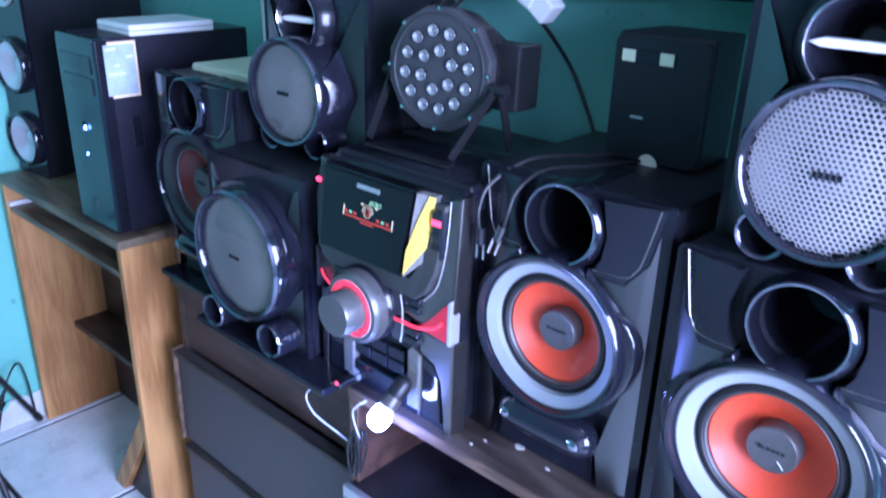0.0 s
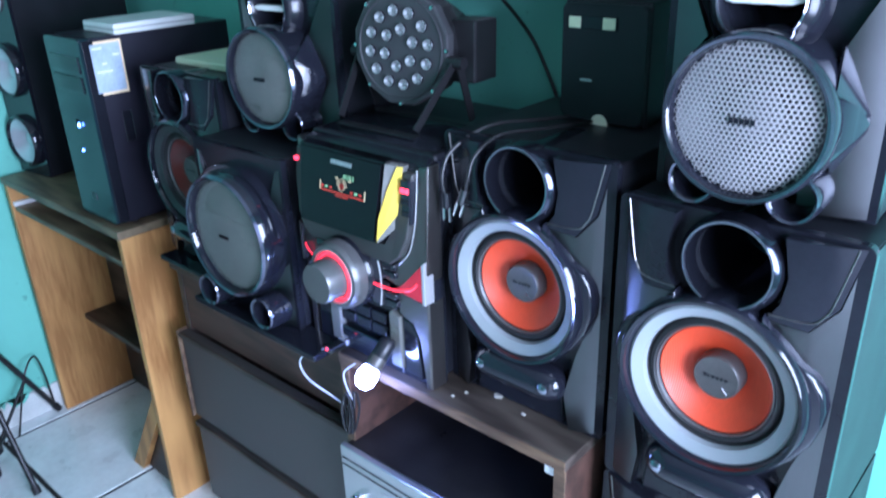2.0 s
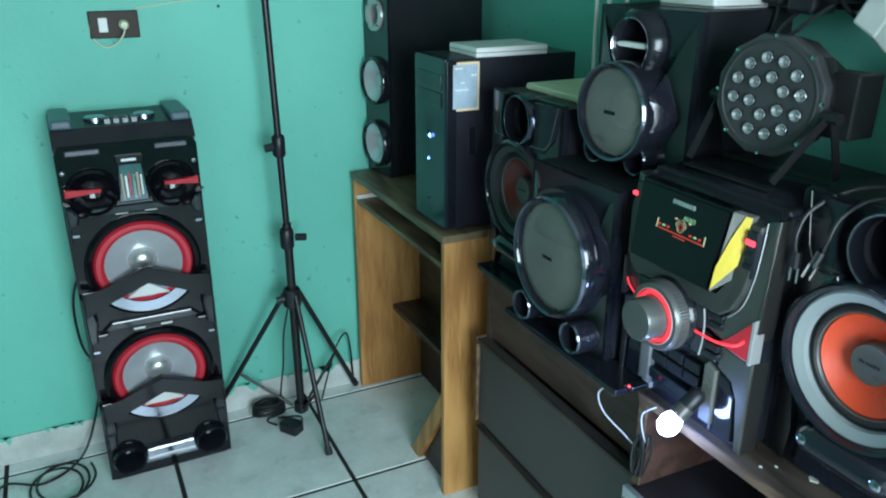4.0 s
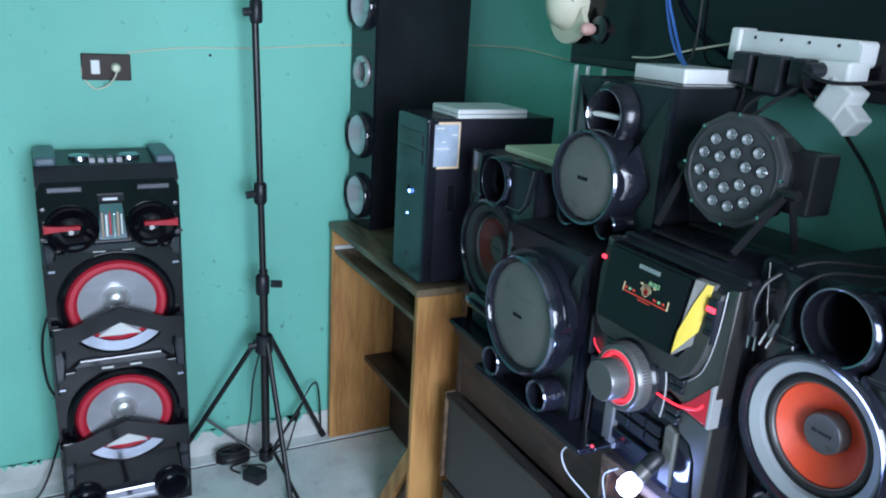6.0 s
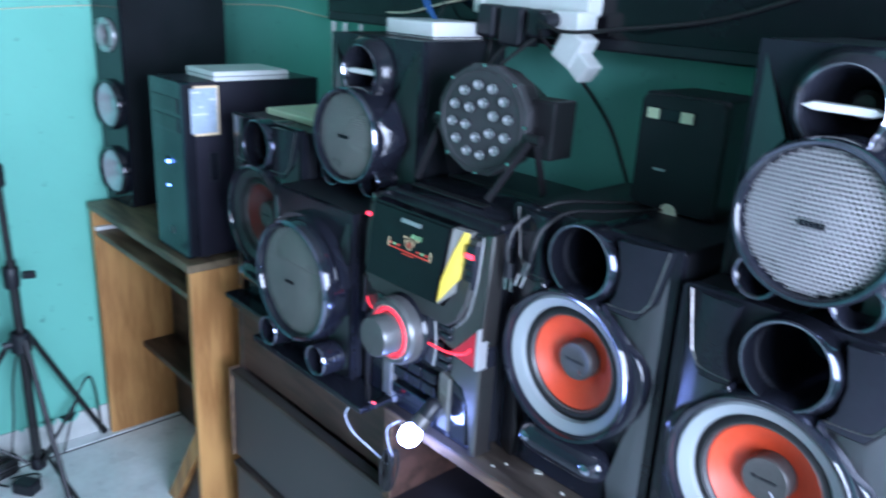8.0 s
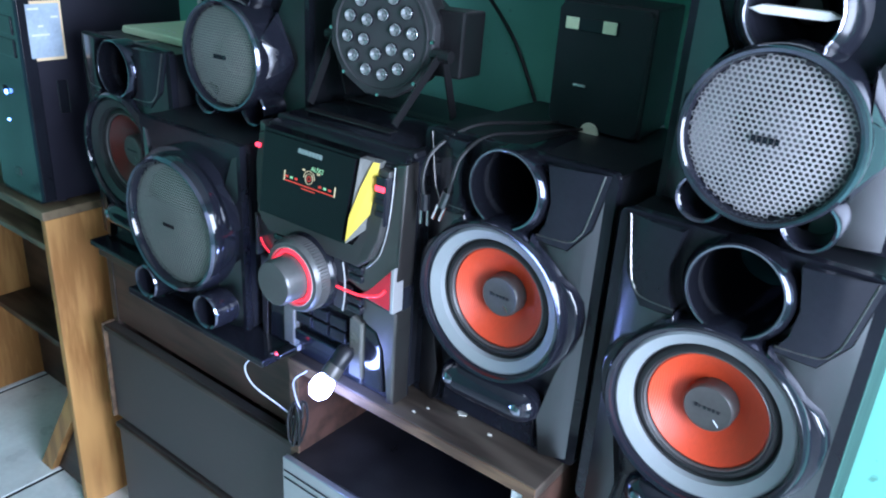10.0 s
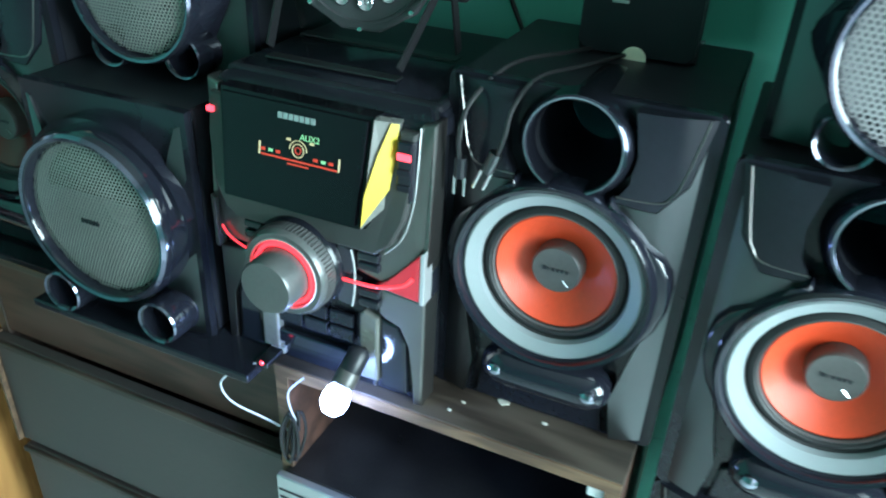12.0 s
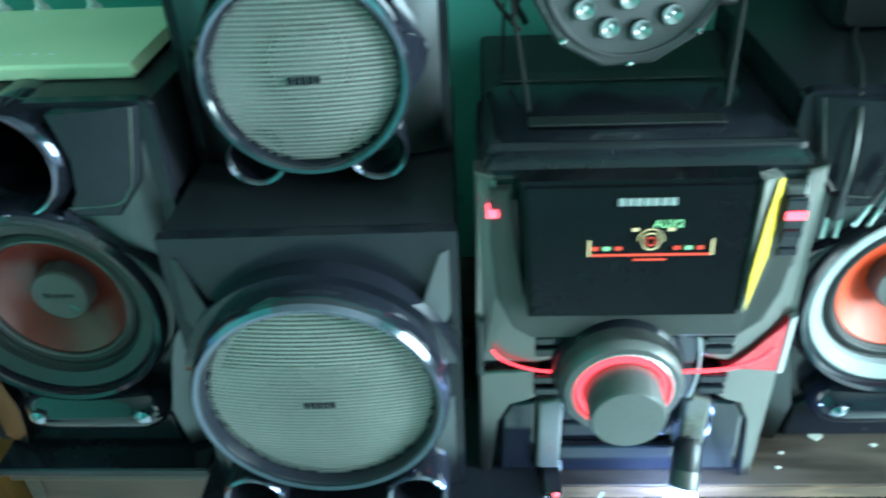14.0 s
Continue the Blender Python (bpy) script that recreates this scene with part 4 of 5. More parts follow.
for n, r, a0 in ((12, 0.0600, 8), (6, 0.0305, 20)):
    for k in range(n):
        an = radians(a0 + 360 * k / n)
        x, z = r * math.cos(an), r * math.sin(an)
        ln = part("lens", lathe([(0.0098, -0.0068), (0.0096, -0.0115), (0.0088, -0.0122), (0.0050, -0.0088), (0.0035, -0.0080), (0, -0.0112)], x, z, 20), LENS, p, "clear LED lens", True)
        ln.parent = face
        part("lens_rim", lathe([(0.0100, -0.0068), (0.0104, -0.0112), (0.0098, -0.0118), (0.0094, -0.0108)], x, z, 20), SATIN, ln, "black lens rim", True)
for k in range(8):
    an = radians(270 + k * 45)
    at_head(part("screw", lathe([(0.0035, -0.006), (0.003, -0.009), (0, -0.0095)], 0.093 * math.cos(an), 0.093 * math.sin(an), 12), CHROME, p, "bright screw", True))
at_head(part("rear_box", box(0.05, 0.125, 0.03, 0.10, -0.055, 0.045, 0.004), IRON, p, "square side box"))


def strap(x0, y0, z0, x1, y1, z1, w=0.0065, th=0.0013):
    """Flat steel strip between two points, its wide side facing sideways."""
    bm = bmesh.new()
    d = Vector((0, y1 - y0, z1 - z0)).normalized()
    n = Vector((0, -d.z, d.y)) * w
    vs = [[bm.verts.new(Vector(c) + s * n + Vector((k * th, 0, 0))) for s in (-1, 1) for k in (-1, 1)] for c in ((x0, y0, z0), (x1, y1, z1))]
    for i, j in ((0, 1), (1, 3), (3, 2), (2, 0)):
        bm.faces.new((vs[0][i], vs[0][j], vs[1][j], vs[1][i]))
    for q in vs:
        bm.faces.new((q[0], q[1], q[3], q[2]))
    bmesh.ops.recalc_face_normals(bm, faces=bm.faces)
    return bm


for x0, x1, sx in ((-0.086, -0.102, -1), (0.076, 0.098, 1)):
    part("bracket_arm", strap(x0, -0.042, 0.011, x1, 0.026, 0.105), IRON, p, "flat steel bracket arm")
    part("bracket_leg", strap(x1 + sx * 0.003, 0.026, 0.105, x1 + sx * 0.003, 0.056, 0.010), IRON, p)
    part("wing_knob", tube([(x1 - sx * 0.012, 0.024, 0.100), (x1 + sx * 0.016, 0.024, 0.100)], 0.0085, 12), IRON, p, "clamp knob")
part("bracket_foot", box(-0.087, 0.077, -0.052, -0.034, 0.0005, 0.0028, 0.001), IRON, p, "flat steel foot bar")
part("bracket_foot", box(-0.106, 0.102, 0.047, 0.066, 0.0005, 0.0028, 0.001), IRON, p, "flat steel foot bar")


# ---- desk corner ----
d = thing("computer_desk", pose(0, 0, 0), "pine computer desk with keyboard shelf, worn brown top", "desk")
part("top", box(-0.889, -0.236, 1.420, 1.86, 0.731, 0.75, 0.002), PINE_TOP, d, "worn brown top")
part("side_panel", box(-0.887, -0.868, 1.424, 1.85, 0, 0.731, 0.002), PINE, d, "pine side panel with knots")
part("side_panel", box(-0.256, -0.237, 1.424, 1.85, 0, 0.731, 0.002), PINE, d, "pine side panel with knots")
part("keyboard_shelf", box(-0.866, -0.258, 1.430, 1.72, 0.655, 0.669, 0.002), PINE_TOP, d, "thin keyboard shelf")
part("runner", box(-0.868, -0.856, 1.428, 1.72, 0.669, 0.681, 0.001), WHITEP, d, "white metal runner")
# Dark back panel set well forward, standing in for shade under the desk.
part("back_panel", box(-0.867, -0.257, 1.640, 1.652, 0.0, 0.654), DARKWOOD, d)
part("low_shelf", box(-0.866, -0.258, 1.54, 1.639, 0.27, 0.288, 0.002), DARKWOOD, d)
part("brace", prism([(-0.475, 0.0), (-0.425, 0.0), (-0.258, 0.25), (-0.258, 0.32)], 1.432, 1.45, 0.001), PINE, d, "slanting pine brace")
part("brace_panel", prism([(-0.44, 0.0), (-0.258, 0.0), (-0.258, 0.26)], 1.452, 1.538), DARKWOOD, d)

p = thing("computer_tower", pose(-0.343, 1.436, 0.7505), "black desktop computer with blue lit power light", "computer")
part("case", box(-0.081, 0.081, 0.022, 0.352, 0.006, 0.408, 0.003), PCBLACK, p, "black steel case")
part("front_bezel", prism(rounded(-0.081, 0.081, 0.006, 0.408, 0.006), 0, 0.022, 0.004), PCFRONT, p, "glossy dark front panel")
part("side_bezel", box(0.078, 0.0825, 0.006, 0.03, 0.010, 0.404, 0.001), SATIN, p)
for z in (0.372, 0.33):
    part("drive_bay", box(-0.066, 0.066, -0.003, 0.002, z - 0.034, z, 0.002), GLOSS, p)
part("power_button", lathe([(0.010, 0.001), (0.0095, -0.003), (0, -0.004)], -0.006, 0.224, 20), GLOSS, p, "", True)
part("power_light", lathe([(0.005, -0.0035), (0.004, -0.006), (0, -0.007)], 0.01, 0.224, 12), BLUELED, p, "blue power light", True)
part("disk_light", lathe([(0.003, 0.0), (0.0024, -0.002), (0, -0.003)], -0.005, 0.165, 12), BLUELED, p, "blue disk light", True)
part("maker_badge", box(-0.014, 0.010, -0.0015, 0.001, 0.05, 0.066, 0.001), SILVER, p)
for x in (-0.06, 0.06):
    for y in (0.05, 0.31):
        part("foot", lathe([(0.012, 0), (0.012, 0.007)], x, 0, 14, axis="z", cy=y), RUBBER, p)


def on_side(y0, y1, z0, z1, t, material, name, label=""):
    return part(name, box(0.0812, 0.0812 + t, y0, y1, z0, z1), material, p, label)


stk = on_side(0.016, 0.088, 0.290, 0.408 - 0.008, 0.0012, LABELEDGE, "sticker", "orange-edged spec sticker")
part("sticker_face", box(0.0818, 0.0830, 0.0205, 0.0835, 0.2955, 0.3945), LABEL, stk, "pale blue sticker face")
for k, (a0, b0) in enumerate(((0.024, 0.045), (0.066, 0.080), (0.040, 0.050), (0.026, 0.060))):
    part("sticker_line", box(0.0828, 0.0835, a0, b0, 0.384 - k * 0.016, 0.388 - k * 0.016), WHITEP, stk)
slot = on_side(0.062, 0.082, 0.185, 0.25, 0.001, SATIN, "side_vent", "pressed side vent")
part("vent_rim", tube([(0.0825, y, z) for y, z in ((0.062, 0.185), (0.082, 0.185), (0.082, 0.25), (0.062, 0.25), (0.062, 0.185))], 0.0009, 6, smooth=1), SILVER, slot)

b = thing("set_top_box", pose(-0.325, 1.60, 1.159), "flat white plastic box lying on the computer", "router")
part("shell", box(-0.065, 0.075, -0.09, 0.10, 0, 0.022, 0.004), WHITEP, b)
part("seam", box(-0.0655, 0.0755, -0.0905, 0.1005, 0.010, 0.0115), SILVER, b)

t = thing("tower_speaker", pose(-0.834, 1.495, 0.7505, 0, 0, 7), "tall black floor loudspeaker with silver cones, on the desk", "loudspeaker")
part("cabinet", open_box(-0.071, 0.071, 0.008, 0.325, 0, 0.98), VINYL, t)
side = [(-0.071, 0), (0.071, 0), (0.071, 0.98), (-0.071, 0.98)]
CON = (0.095, 0.28, 0.65, 0.82)
part("baffle", pierced(side, [(0, z, 0.056) for z in CON] + [(0, 0.465, 0.030)], 0.0, 0.008), GLOSS, t)
for z in CON:
    dv = part("driver", lathe([(0.070, 0.001), (0.070, -0.012), (0.064, -0.020), (0.057, -0.012)], 0, z, 40), GLOSS, t, "bulging black driver rim", True)
    part("cone", lathe([(0.058, -0.013), (0.051, -0.009), (0.023, 0.016), (0.018, 0.006), (0, 0.0)], 0, z, 36), FIBRE, dv, "silver cone", True)
pt = part("port", lathe([(0.046, 0.001), (0.045, -0.008), (0.034, -0.010), (0.027, -0.003), (0.024, 0.06), (0, 0.062)], 0, 0.465, 36), SILVERL, t, "silver flanged port", True)
for k in range(4):
    an = radians(45 + 90 * k)
    part("screw", lathe([(0.003, -0.008), (0.0025, -0.0115), (0, -0.012)], 0.039 * math.cos(an), 0.465 + 0.039 * math.sin(an), 10), SATIN, pt)

# ---- party speaker ----
p = thing("party_speaker", pose(-0.698, 0.783, 0, 0, 0, 91) @ Matrix.Diagonal((1.05, 1, 1, 1)), "tall black party loudspeaker with two red ringed woofers", "loudspeaker")
W = 0.157
part("cabinet", open_box(-W, W, 0.02, 0.195, 0.004, 0.95), VINYL, p)
out = [(-W, 0.004), (W, 0.004), (W, 0.93), (W - 0.012, 0.95), (-W + 0.012, 0.95), (-W, 0.93)]
part("baffle", pierced(out, ((0, 0.306, 0.112), (0, 0.627, 0.112), (-0.088, 0.832, 0.045), (0.088, 0.832, 0.045), (-0.105, 0.065, 0.035), (0.105, 0.065, 0.035)), 0.0, 0.02), PABLACK, p, "black front")
desk = bmesh.new()
v = [desk.verts.new(c) for c in ((-W, 0.0, 0.945), (W, 0.0, 0.945), (W, 0.03, 0.985), (-W, 0.03, 0.985), (-W, 0.195, 0.995), (W, 0.195, 0.995), (-W, 0.195, 0.945), (W, 0.195, 0.945))]
for f in ((0, 1, 2, 3), (3, 2, 5, 4), (0, 3, 4, 6), (1, 7, 5, 2), (4, 5, 7, 6), (0, 6, 7, 1)):
    desk.faces.new([v[k] for k in f])
cp = part("control_panel", desk, BLACK, p, "sloping black control panel")
for sx in (-1, 1):
    part("corner_handle", box(min(sx * 0.108, sx * 0.154), max(sx * 0.108, sx * 0.154), 0.02, 0.19, 0.985, 1.008, 0.006), GRIPBLUE, cp, "rounded blue-grey corner grip")
    part("dial", lathe([(0.026, 0.985), (0.025, 0.997), (0.02, 1.0), (0, 1.0)], sx * 0.055, 0, 28, axis="z", cy=0.095), CHROMEBLK, cp, "", True)
    part("display_bar", box(min(sx * 0.06, sx * 0.135), max(sx * 0.06, sx * 0.135), -0.003, 0.004, 0.924, 0.938, 0.003), DARKSILV, p, "metallic strip")
for k in range(4):
    for j in range(2):
        part("key", box(-0.038 + k * 0.02, -0.024 + k * 0.02, 0.05 + j * 0.03, 0.06 + j * 0.03, 0.984, 0.998, 0.001), SILVER, cp)
for z in (0.306, 0.627):
    wf = part("woofer_rim", lathe([(0.136, 0.001), (0.135, -0.012), (0.128, -0.018), (0.120, -0.014), (0.114, 0.0)], 0, z, 56), PABLACK, p, "black woofer rim", True)
    part("surround", lathe([(0.116, -0.002), (0.110, -0.011), (0.100, -0.011), (0.090, -0.002)], 0, z, 56), REDMATT, wf, "red surround", True)
    part("cone", lathe([(0.091, -0.003), (0.06, 0.018), (0.034, 0.032)], 0, z, 48), FIBRE, wf, "silver grey cone", True)
    part("dust_cap", lathe([(0.035, 0.032), (0.028, 0.020), (0.014, 0.013), (0, 0.011)], 0, z, 32), CAPSILV, wf, "silver dome", True)
    chev = [(-0.150, z - 0.110), (-0.150, z - 0.036), (-0.105, z - 0.040), (0, z + 0.006), (0.105, z - 0.040), (0.150, z - 0.036), (0.150, z - 0.110), (0.075, z - 0.070), (0.0, z - 0.034), (-0.075, z - 0.070)]
    part("chevron_bar", prism(chev, -0.045, -0.02, 0.004), PABLACK, p, "black chevron guard bar")
    # White triangle added for the brightly lit part of the cone below the bar.
    part("reflector", prism([(-0.052, z - 0.086), (0.052, z - 0.086), (0.0, z - 0.050)], -0.010, -0.004, 0.001), WHITEP, wf, "white triangle standing for the brightly lit cone")
    for sx in (-1, 1):
        part("bar_post", box(min(sx * 0.138, sx * 0.150), max(sx * 0.138, sx * 0.150), -0.03, 0.0, z - 0.07, z - 0.05, 0.002), BLACK, p)
        part("corner_block", prism([(sx * 0.150, z + 0.15), (sx * 0.105, z + 0.15), (sx * 0.128, z + 0.115), (sx * 0.150, z + 0.085)][::sx], -0.016, 0.0, 0.004), PABLACK, p)
        part("corner_glint", box(min(sx * 0.132, sx * 0.146), max(sx * 0.132, sx * 0.146), -0.018, -0.014, z + 0.10, z + 0.106), CHROMEBLK, p)
    sc = part("scoop", prism(arc(0, z, 0.125, 205, 335, 16) + arc(0, z, 0.098, 335, 205, 16), -0.020, -0.006, 0.003), CHROMEBLK, p, "glossy blue-black lower scoop")
    for sx in (-1, 1):
        part("light_slit", box(sx * 0.033 - 0.014, sx * 0.033 + 0.014, -0.006, 0.002, z + 0.142, z + 0.147, 0.001), WHITEP, p)
for sx in (-1, 1):
    hn = part("horn", lathe([(0.060, 0.001), (0.058, -0.012), (0.052, -0.016), (0.044, -0.006), (0.030, 0.012), (0.02, 0.018), (0, 0.018)], sx * 0.088, 0.832, 44), PABLACK, p, "round black horn", True)
    part("red_bar", prism([(sx * 0.148, 0.849), (sx * 0.148, 0.829), (sx * 0.118, 0.833), (sx * 0.070, 0.835), (sx * 0.070, 0.845), (sx * 0.118, 0.846)][::sx], -0.026, -0.012, 0.002), REDPLAST, hn, "red plastic bar")
    part("foot_port", lathe([(0.044, 0.001), (0.043, -0.02), (0.038, -0.026), (0.032, -0.018), (0.028, 0.06), (0, 0.062)], sx * 0.105, 0.065, 32), GLOSS, p, "glossy round foot port", True)
part("lamp_panel", prism([(-0.026, 0.895), (0.026, 0.895), (0.034, 0.80), (-0.034, 0.80)], -0.010, 0.0, 0.003), CHROMEBLK, p, "dark mirrored centre panel")
# Coloured bars stand in for orange and white reflections in the mirrored panel.
for k, (mm, w) in enumerate(((COPPER, 0.004), (WHITEP, 0.005), (REDMATT, 0.004), (CHROME, 0.006), (COPPER, 0.005), (WHITEP, 0.004))):
    part("light_bar", box(-0.024 + k * 0.0085, -0.024 + k * 0.0085 + w, -0.0122, -0.008, 0.806 + 0.004 * (k % 3), 0.872 - 0.006 * (k % 2), 0.001), mm, p, "coloured bar standing for a reflection in the centre panel")
for sx in (-1, 1):
    part("gold_flank", prism([(sx * x, z) for x, z in ((0.036, 0.862), (0.050, 0.800), (0.036, 0.800))][::sx], -0.006, 0.0, 0.001), COPPER, p, "bronze flank")
    for z0, z1 in ((0.118, 0.235), (0.440, 0.556), (0.758, 0.800)):
        rail = [(0.130, z0), (0.153, z0 - 0.010), (0.155, z1 + 0.010), (0.136, z1), (0.124, (z0 + z1) / 2)]
        part("side_rail", prism([(sx * x, z) for x, z in rail][::sx], -0.024, 0.0, 0.006), PAGLOSS, p, "glossy facetted side rail")
    for z in (0.785, 0.885):
        part("screw", lathe([(0.006, -0.002), (0.005, -0.006), (0, -0.007)], sx * 0.146, z, 12), SILVER, p, "small screw", True)
for z in (0.470, 0.782):
    part("cross_band", prism([(-0.118, z - 0.010), (0.118, z - 0.010), (0.095, z + 0.012), (-0.095, z + 0.012)], -0.012, 0.0, 0.004), PAGLOSS, p, "glossy cross band")
part("badge", box(-0.03, 0.03, -0.012, 0.0, 0.897, 0.915, 0.002), SATIN, p)
part("badge_mark", box(-0.018, 0.014, -0.013, -0.011, 0.903, 0.909), SILVERL, p)
part("foot_bar", prism([(-0.075, 0.04), (0.075, 0.04), (0.06, 0.085), (-0.06, 0.085)], -0.018, 0.0, 0.006), CHROMEBLK, p, "blue-grey glossy foot panel")
part("foot_glint", box(-0.06, 0.06, -0.021, -0.016, 0.052, 0.060, 0.001), SILVERL, p)
part("foot_rail", box(-0.145, 0.145, 0.0, 0.03, 0.0, 0.012, 0.003), BLACK, p)
tagged(part("power_cable", tube([(-0.80, 0.640, 0.62), (-0.84, 0.60, 0.50), (-0.85, 0.60, 0.36), (-0.82, 0.632, 0.28), (-0.86, 0.61, 0.15), (-0.83, 0.55, 0.02), (-0.76, 0.45, 0.006), (-0.80, 0.35, 0.006), (-0.70, 0.30, 0.006)], 0.0035), CABLE, smooth=True), "black power cable hanging beside the party speaker", "cable")
tagged(part("cable_coil", tube([(-0.72 + 0.09 * math.cos(k * 0.7), 0.47 + 0.07 * math.sin(k * 0.7) + 0.002 * k, 0.005 + 0.0012 * k) for k in range(22)], 0.0035), CABLE, smooth=True), "black cable lying coiled on the floor tiles", "cable")

# ---- tripod ----
t = thing("tripod_stand", pose(-0.755, 1.180, 0), "black steel tripod stand before the teal wall", "stand")
part("lower_pole", tube([(0, 0, 0.035), (0, -0.003, 0.66)], 0.0125, 16), IRON, t)
part("upper_pole", tube([(0, -0.003, 0.62), (-0.004, -0.018, 1.42)], 0.0095, 16), IRON, t)
part("thin_pole", tube([(-0.004, -0.018, 1.40), (-0.006, -0.03, 2.0)], 0.0075, 16), IRON, t)
for z, r in ((0.43, 0.026), (0.615, 0.020), (0.885, 0.018), (1.37, 0.017)):
    cl = part("collar", lathe([(r * 0.8, z - 0.03), (r, z - 0.024), (r, z + 0.024), (r * 0.8, z + 0.03)], 0, 0, 20, axis="z", cy=-0.003 - 0.012 * (z - 0.4)), BLACK, t, "", True)
    part("clamp_knob", tube([(0.0, -0.02 if z != 0.615 else 0.02, z), (0.0, -0.048 if z != 0.615 else 0.05, z - 0.004)], 0.011, 10), BLACK, cl, "clamping knob")
part("spreader_collar", lathe([(0.018, 0.040), (0.022, 0.044), (0.022, 0.070), (0.018, 0.074)], 0, 0, 20, axis="z", cy=0), BLACK, t)
for fx, fy in ((0.215, 0.018), (-0.125, 0.222), (-0.120, -0.255)):
    lg = part("leg", tube([(0.09 * fx, 0.09 * fy, 0.44), (fx, fy, 0.012)], 0.0078, 12), IRON, t)
    part("rubber_foot", tube([(fx * 0.965, fy * 0.965, 0.03), (fx * 1.01, fy * 1.01, 0.0095)], 0.0105, 12), RUBBER, lg)
    part("strut", tube([(0.09 * fx, 0.09 * fy, 0.058), (fx * 0.64, fy * 0.64, 0.172)], 0.0048, 8), IRON, t)
tagged(part("cable", tube([(-0.775, 1.17, 0.40), (-0.785, 1.15, 0.30), (-0.78, 1.14, 0.2), (-0.80, 1.13, 0.10), (-0.83, 1.13, 0.012), (-0.80, 1.08, 0.006), (-0.76, 1.10, 0.006)], 0.003), CABLE, smooth=True), "thin black cable hanging at the tripod", "cable")
tagged(part("coiled_cable", tube([(-0.835 + 0.026 * math.cos(k * 1.1) + 0.004 * math.sin(k * 3.1), 1.095 + 0.050 * math.sin(k * 1.1), 0.007 + 0.0018 * k) for k in range(26)], 0.0045), CABLE, smooth=True), "black cable coiled on the floor by the tripod", "cable")
ad2 = thing("power_adapter", pose(-0.715, 1.135, 0, 0, 0, 35), "black power adapter lying on the floor tiles", "adapter")
part("case", box(-0.032, 0.032, -0.022, 0.022, 0, 0.036, 0.006), BLACK, ad2)
part("cord", tube([(0.0, 0.02, 0.02), (0.0, 0.05, 0.012), (-0.03, 0.07, 0.006), (-0.08, 0.03, 0.006)], 0.003), CABLE, ad2)
tagged(part("cable", tube([(-0.84, 1.27, 0.0045), (-0.83, 1.30, 0.12), (-0.832, 1.33, 0.20), (-0.86, 1.37, 0.22), (-0.88, 1.39, 0.15), (-0.89, 1.40, 0.0045)], 0.003), CABLE, smooth=True), "thin black cable looped at the tripod leg", "cable")

# ---- wall outlet ----
o = thing("wall_outlet", pose(XL + 0.0005, 0.808, 1.207, 0, 0, 90), "dark wall outlet plate with a white plug", "outlet")
part("plate", box(-0.060, 0.060, -0.008, 0, -0.034, 0.034, 0.003), PLATEBROWN, o, "dark brown plate")
part("white_insert", box(-0.038, -0.016, -0.014, -0.008, -0.018, 0.018, 0.002), WHITEP, o, "white insert")
pl = part("plug", lathe([(0.012, -0.008), (0.012, -0.028), (0.008, -0.036), (0, -0.037)], 0.022, 0.0, 18), CREAM, o, "cream plug", True)
part("cord", tube([(0.022, -0.034, 0.0), (0.018, -0.04, -0.02), (0.0, -0.022, -0.045), (-0.03, -0.012, -0.055), (-0.056, -0.005, -0.03), (-0.060, -0.004, 0.0)], 0.002), CREAM, pl)
tagged(part("wall_wire", tube([(XL + 0.003, 0.86, 1.245), (XL + 0.003, 1.0, 1.262), (XL + 0.003, 1.2, 1.268), (XL + 0.003, 1.45, 1.285), (XL + 0.003, 1.87, 1.30)], 0.0016), CREAM, smooth=True), "thin pale wire running along the teal wall", "cable")
tagged(part("wall_wire", tube([(XL + 0.01, YB - 0.003, 1.30), (-0.6, YB - 0.003, 1.31), (-0.35, YB - 0.003, 1.295), (-0.2, YB - 0.003, 1.30)], 0.002), CREAM, smooth=True), "thin pale wire running along the green wall", "cable")
for y, z in ((1.075, 1.245), (0.98, 0.75)):
    tagged(part("nail", lathe([(0.004, 0), (0.004, -0.004), (0, -0.005)], 0, 0, 10), IRON), "dark nail in the teal wall", "nail").matrix_basis = pose(XL, y, z, 0, 0, 90)

# ---- television and what hangs at it ----
tv = thing("television", pose(0.36, 1.80, 1.295), "large dark flat television on the wall", "television")
part("panel", box(-0.60, 0.66, 0.0, 0.045, 0.0, 0.74, 0.004), BLACK, tv, "dark plastic body")
part("screen", box(-0.585, 0.645, -0.003, 0.001, 0.02, 0.725, 0.001), SCREEN, tv, "black glass screen")
part("wall_mount", box(-0.15, 0.2, 0.045, 0.08, 0.15, 0.5, 0.002), IRON, tv)
ps = thing("power_strip", pose(0.43, 1.797, 1.368, 0, 1.5, 0), "white power strip hanging under the television, full of plugs", "power strip")
part("body", prism(rounded(-0.125, 0.125, -0.018, 0.022, 0.008), -0.038, 0.0, 0.004), WHITEP, ps, "white plastic body")
part("end_clip", box(-0.132, -0.11, -0.044, 0.0, -0.03, 0.026, 0.004), WHITEP, ps)
for k in range(4):
    part("socket_screw", lathe([(0.003, -0.038), (0.0025, -0.0395), (0, -0.040)], -0.08 + k * 0.055, 0.012, 10), IRON, ps)
for x, w, h in ((-0.075, 0.04, 0.05), (-0.015, 0.05, 0.06), (0.04, 0.03, 0.04)):
    a = part("adapter", box(x - w / 2, x + w / 2, -0.07, -0.012, -0.018 - h, -0.012, 0.006), BLACK, ps, "black plug adapter")
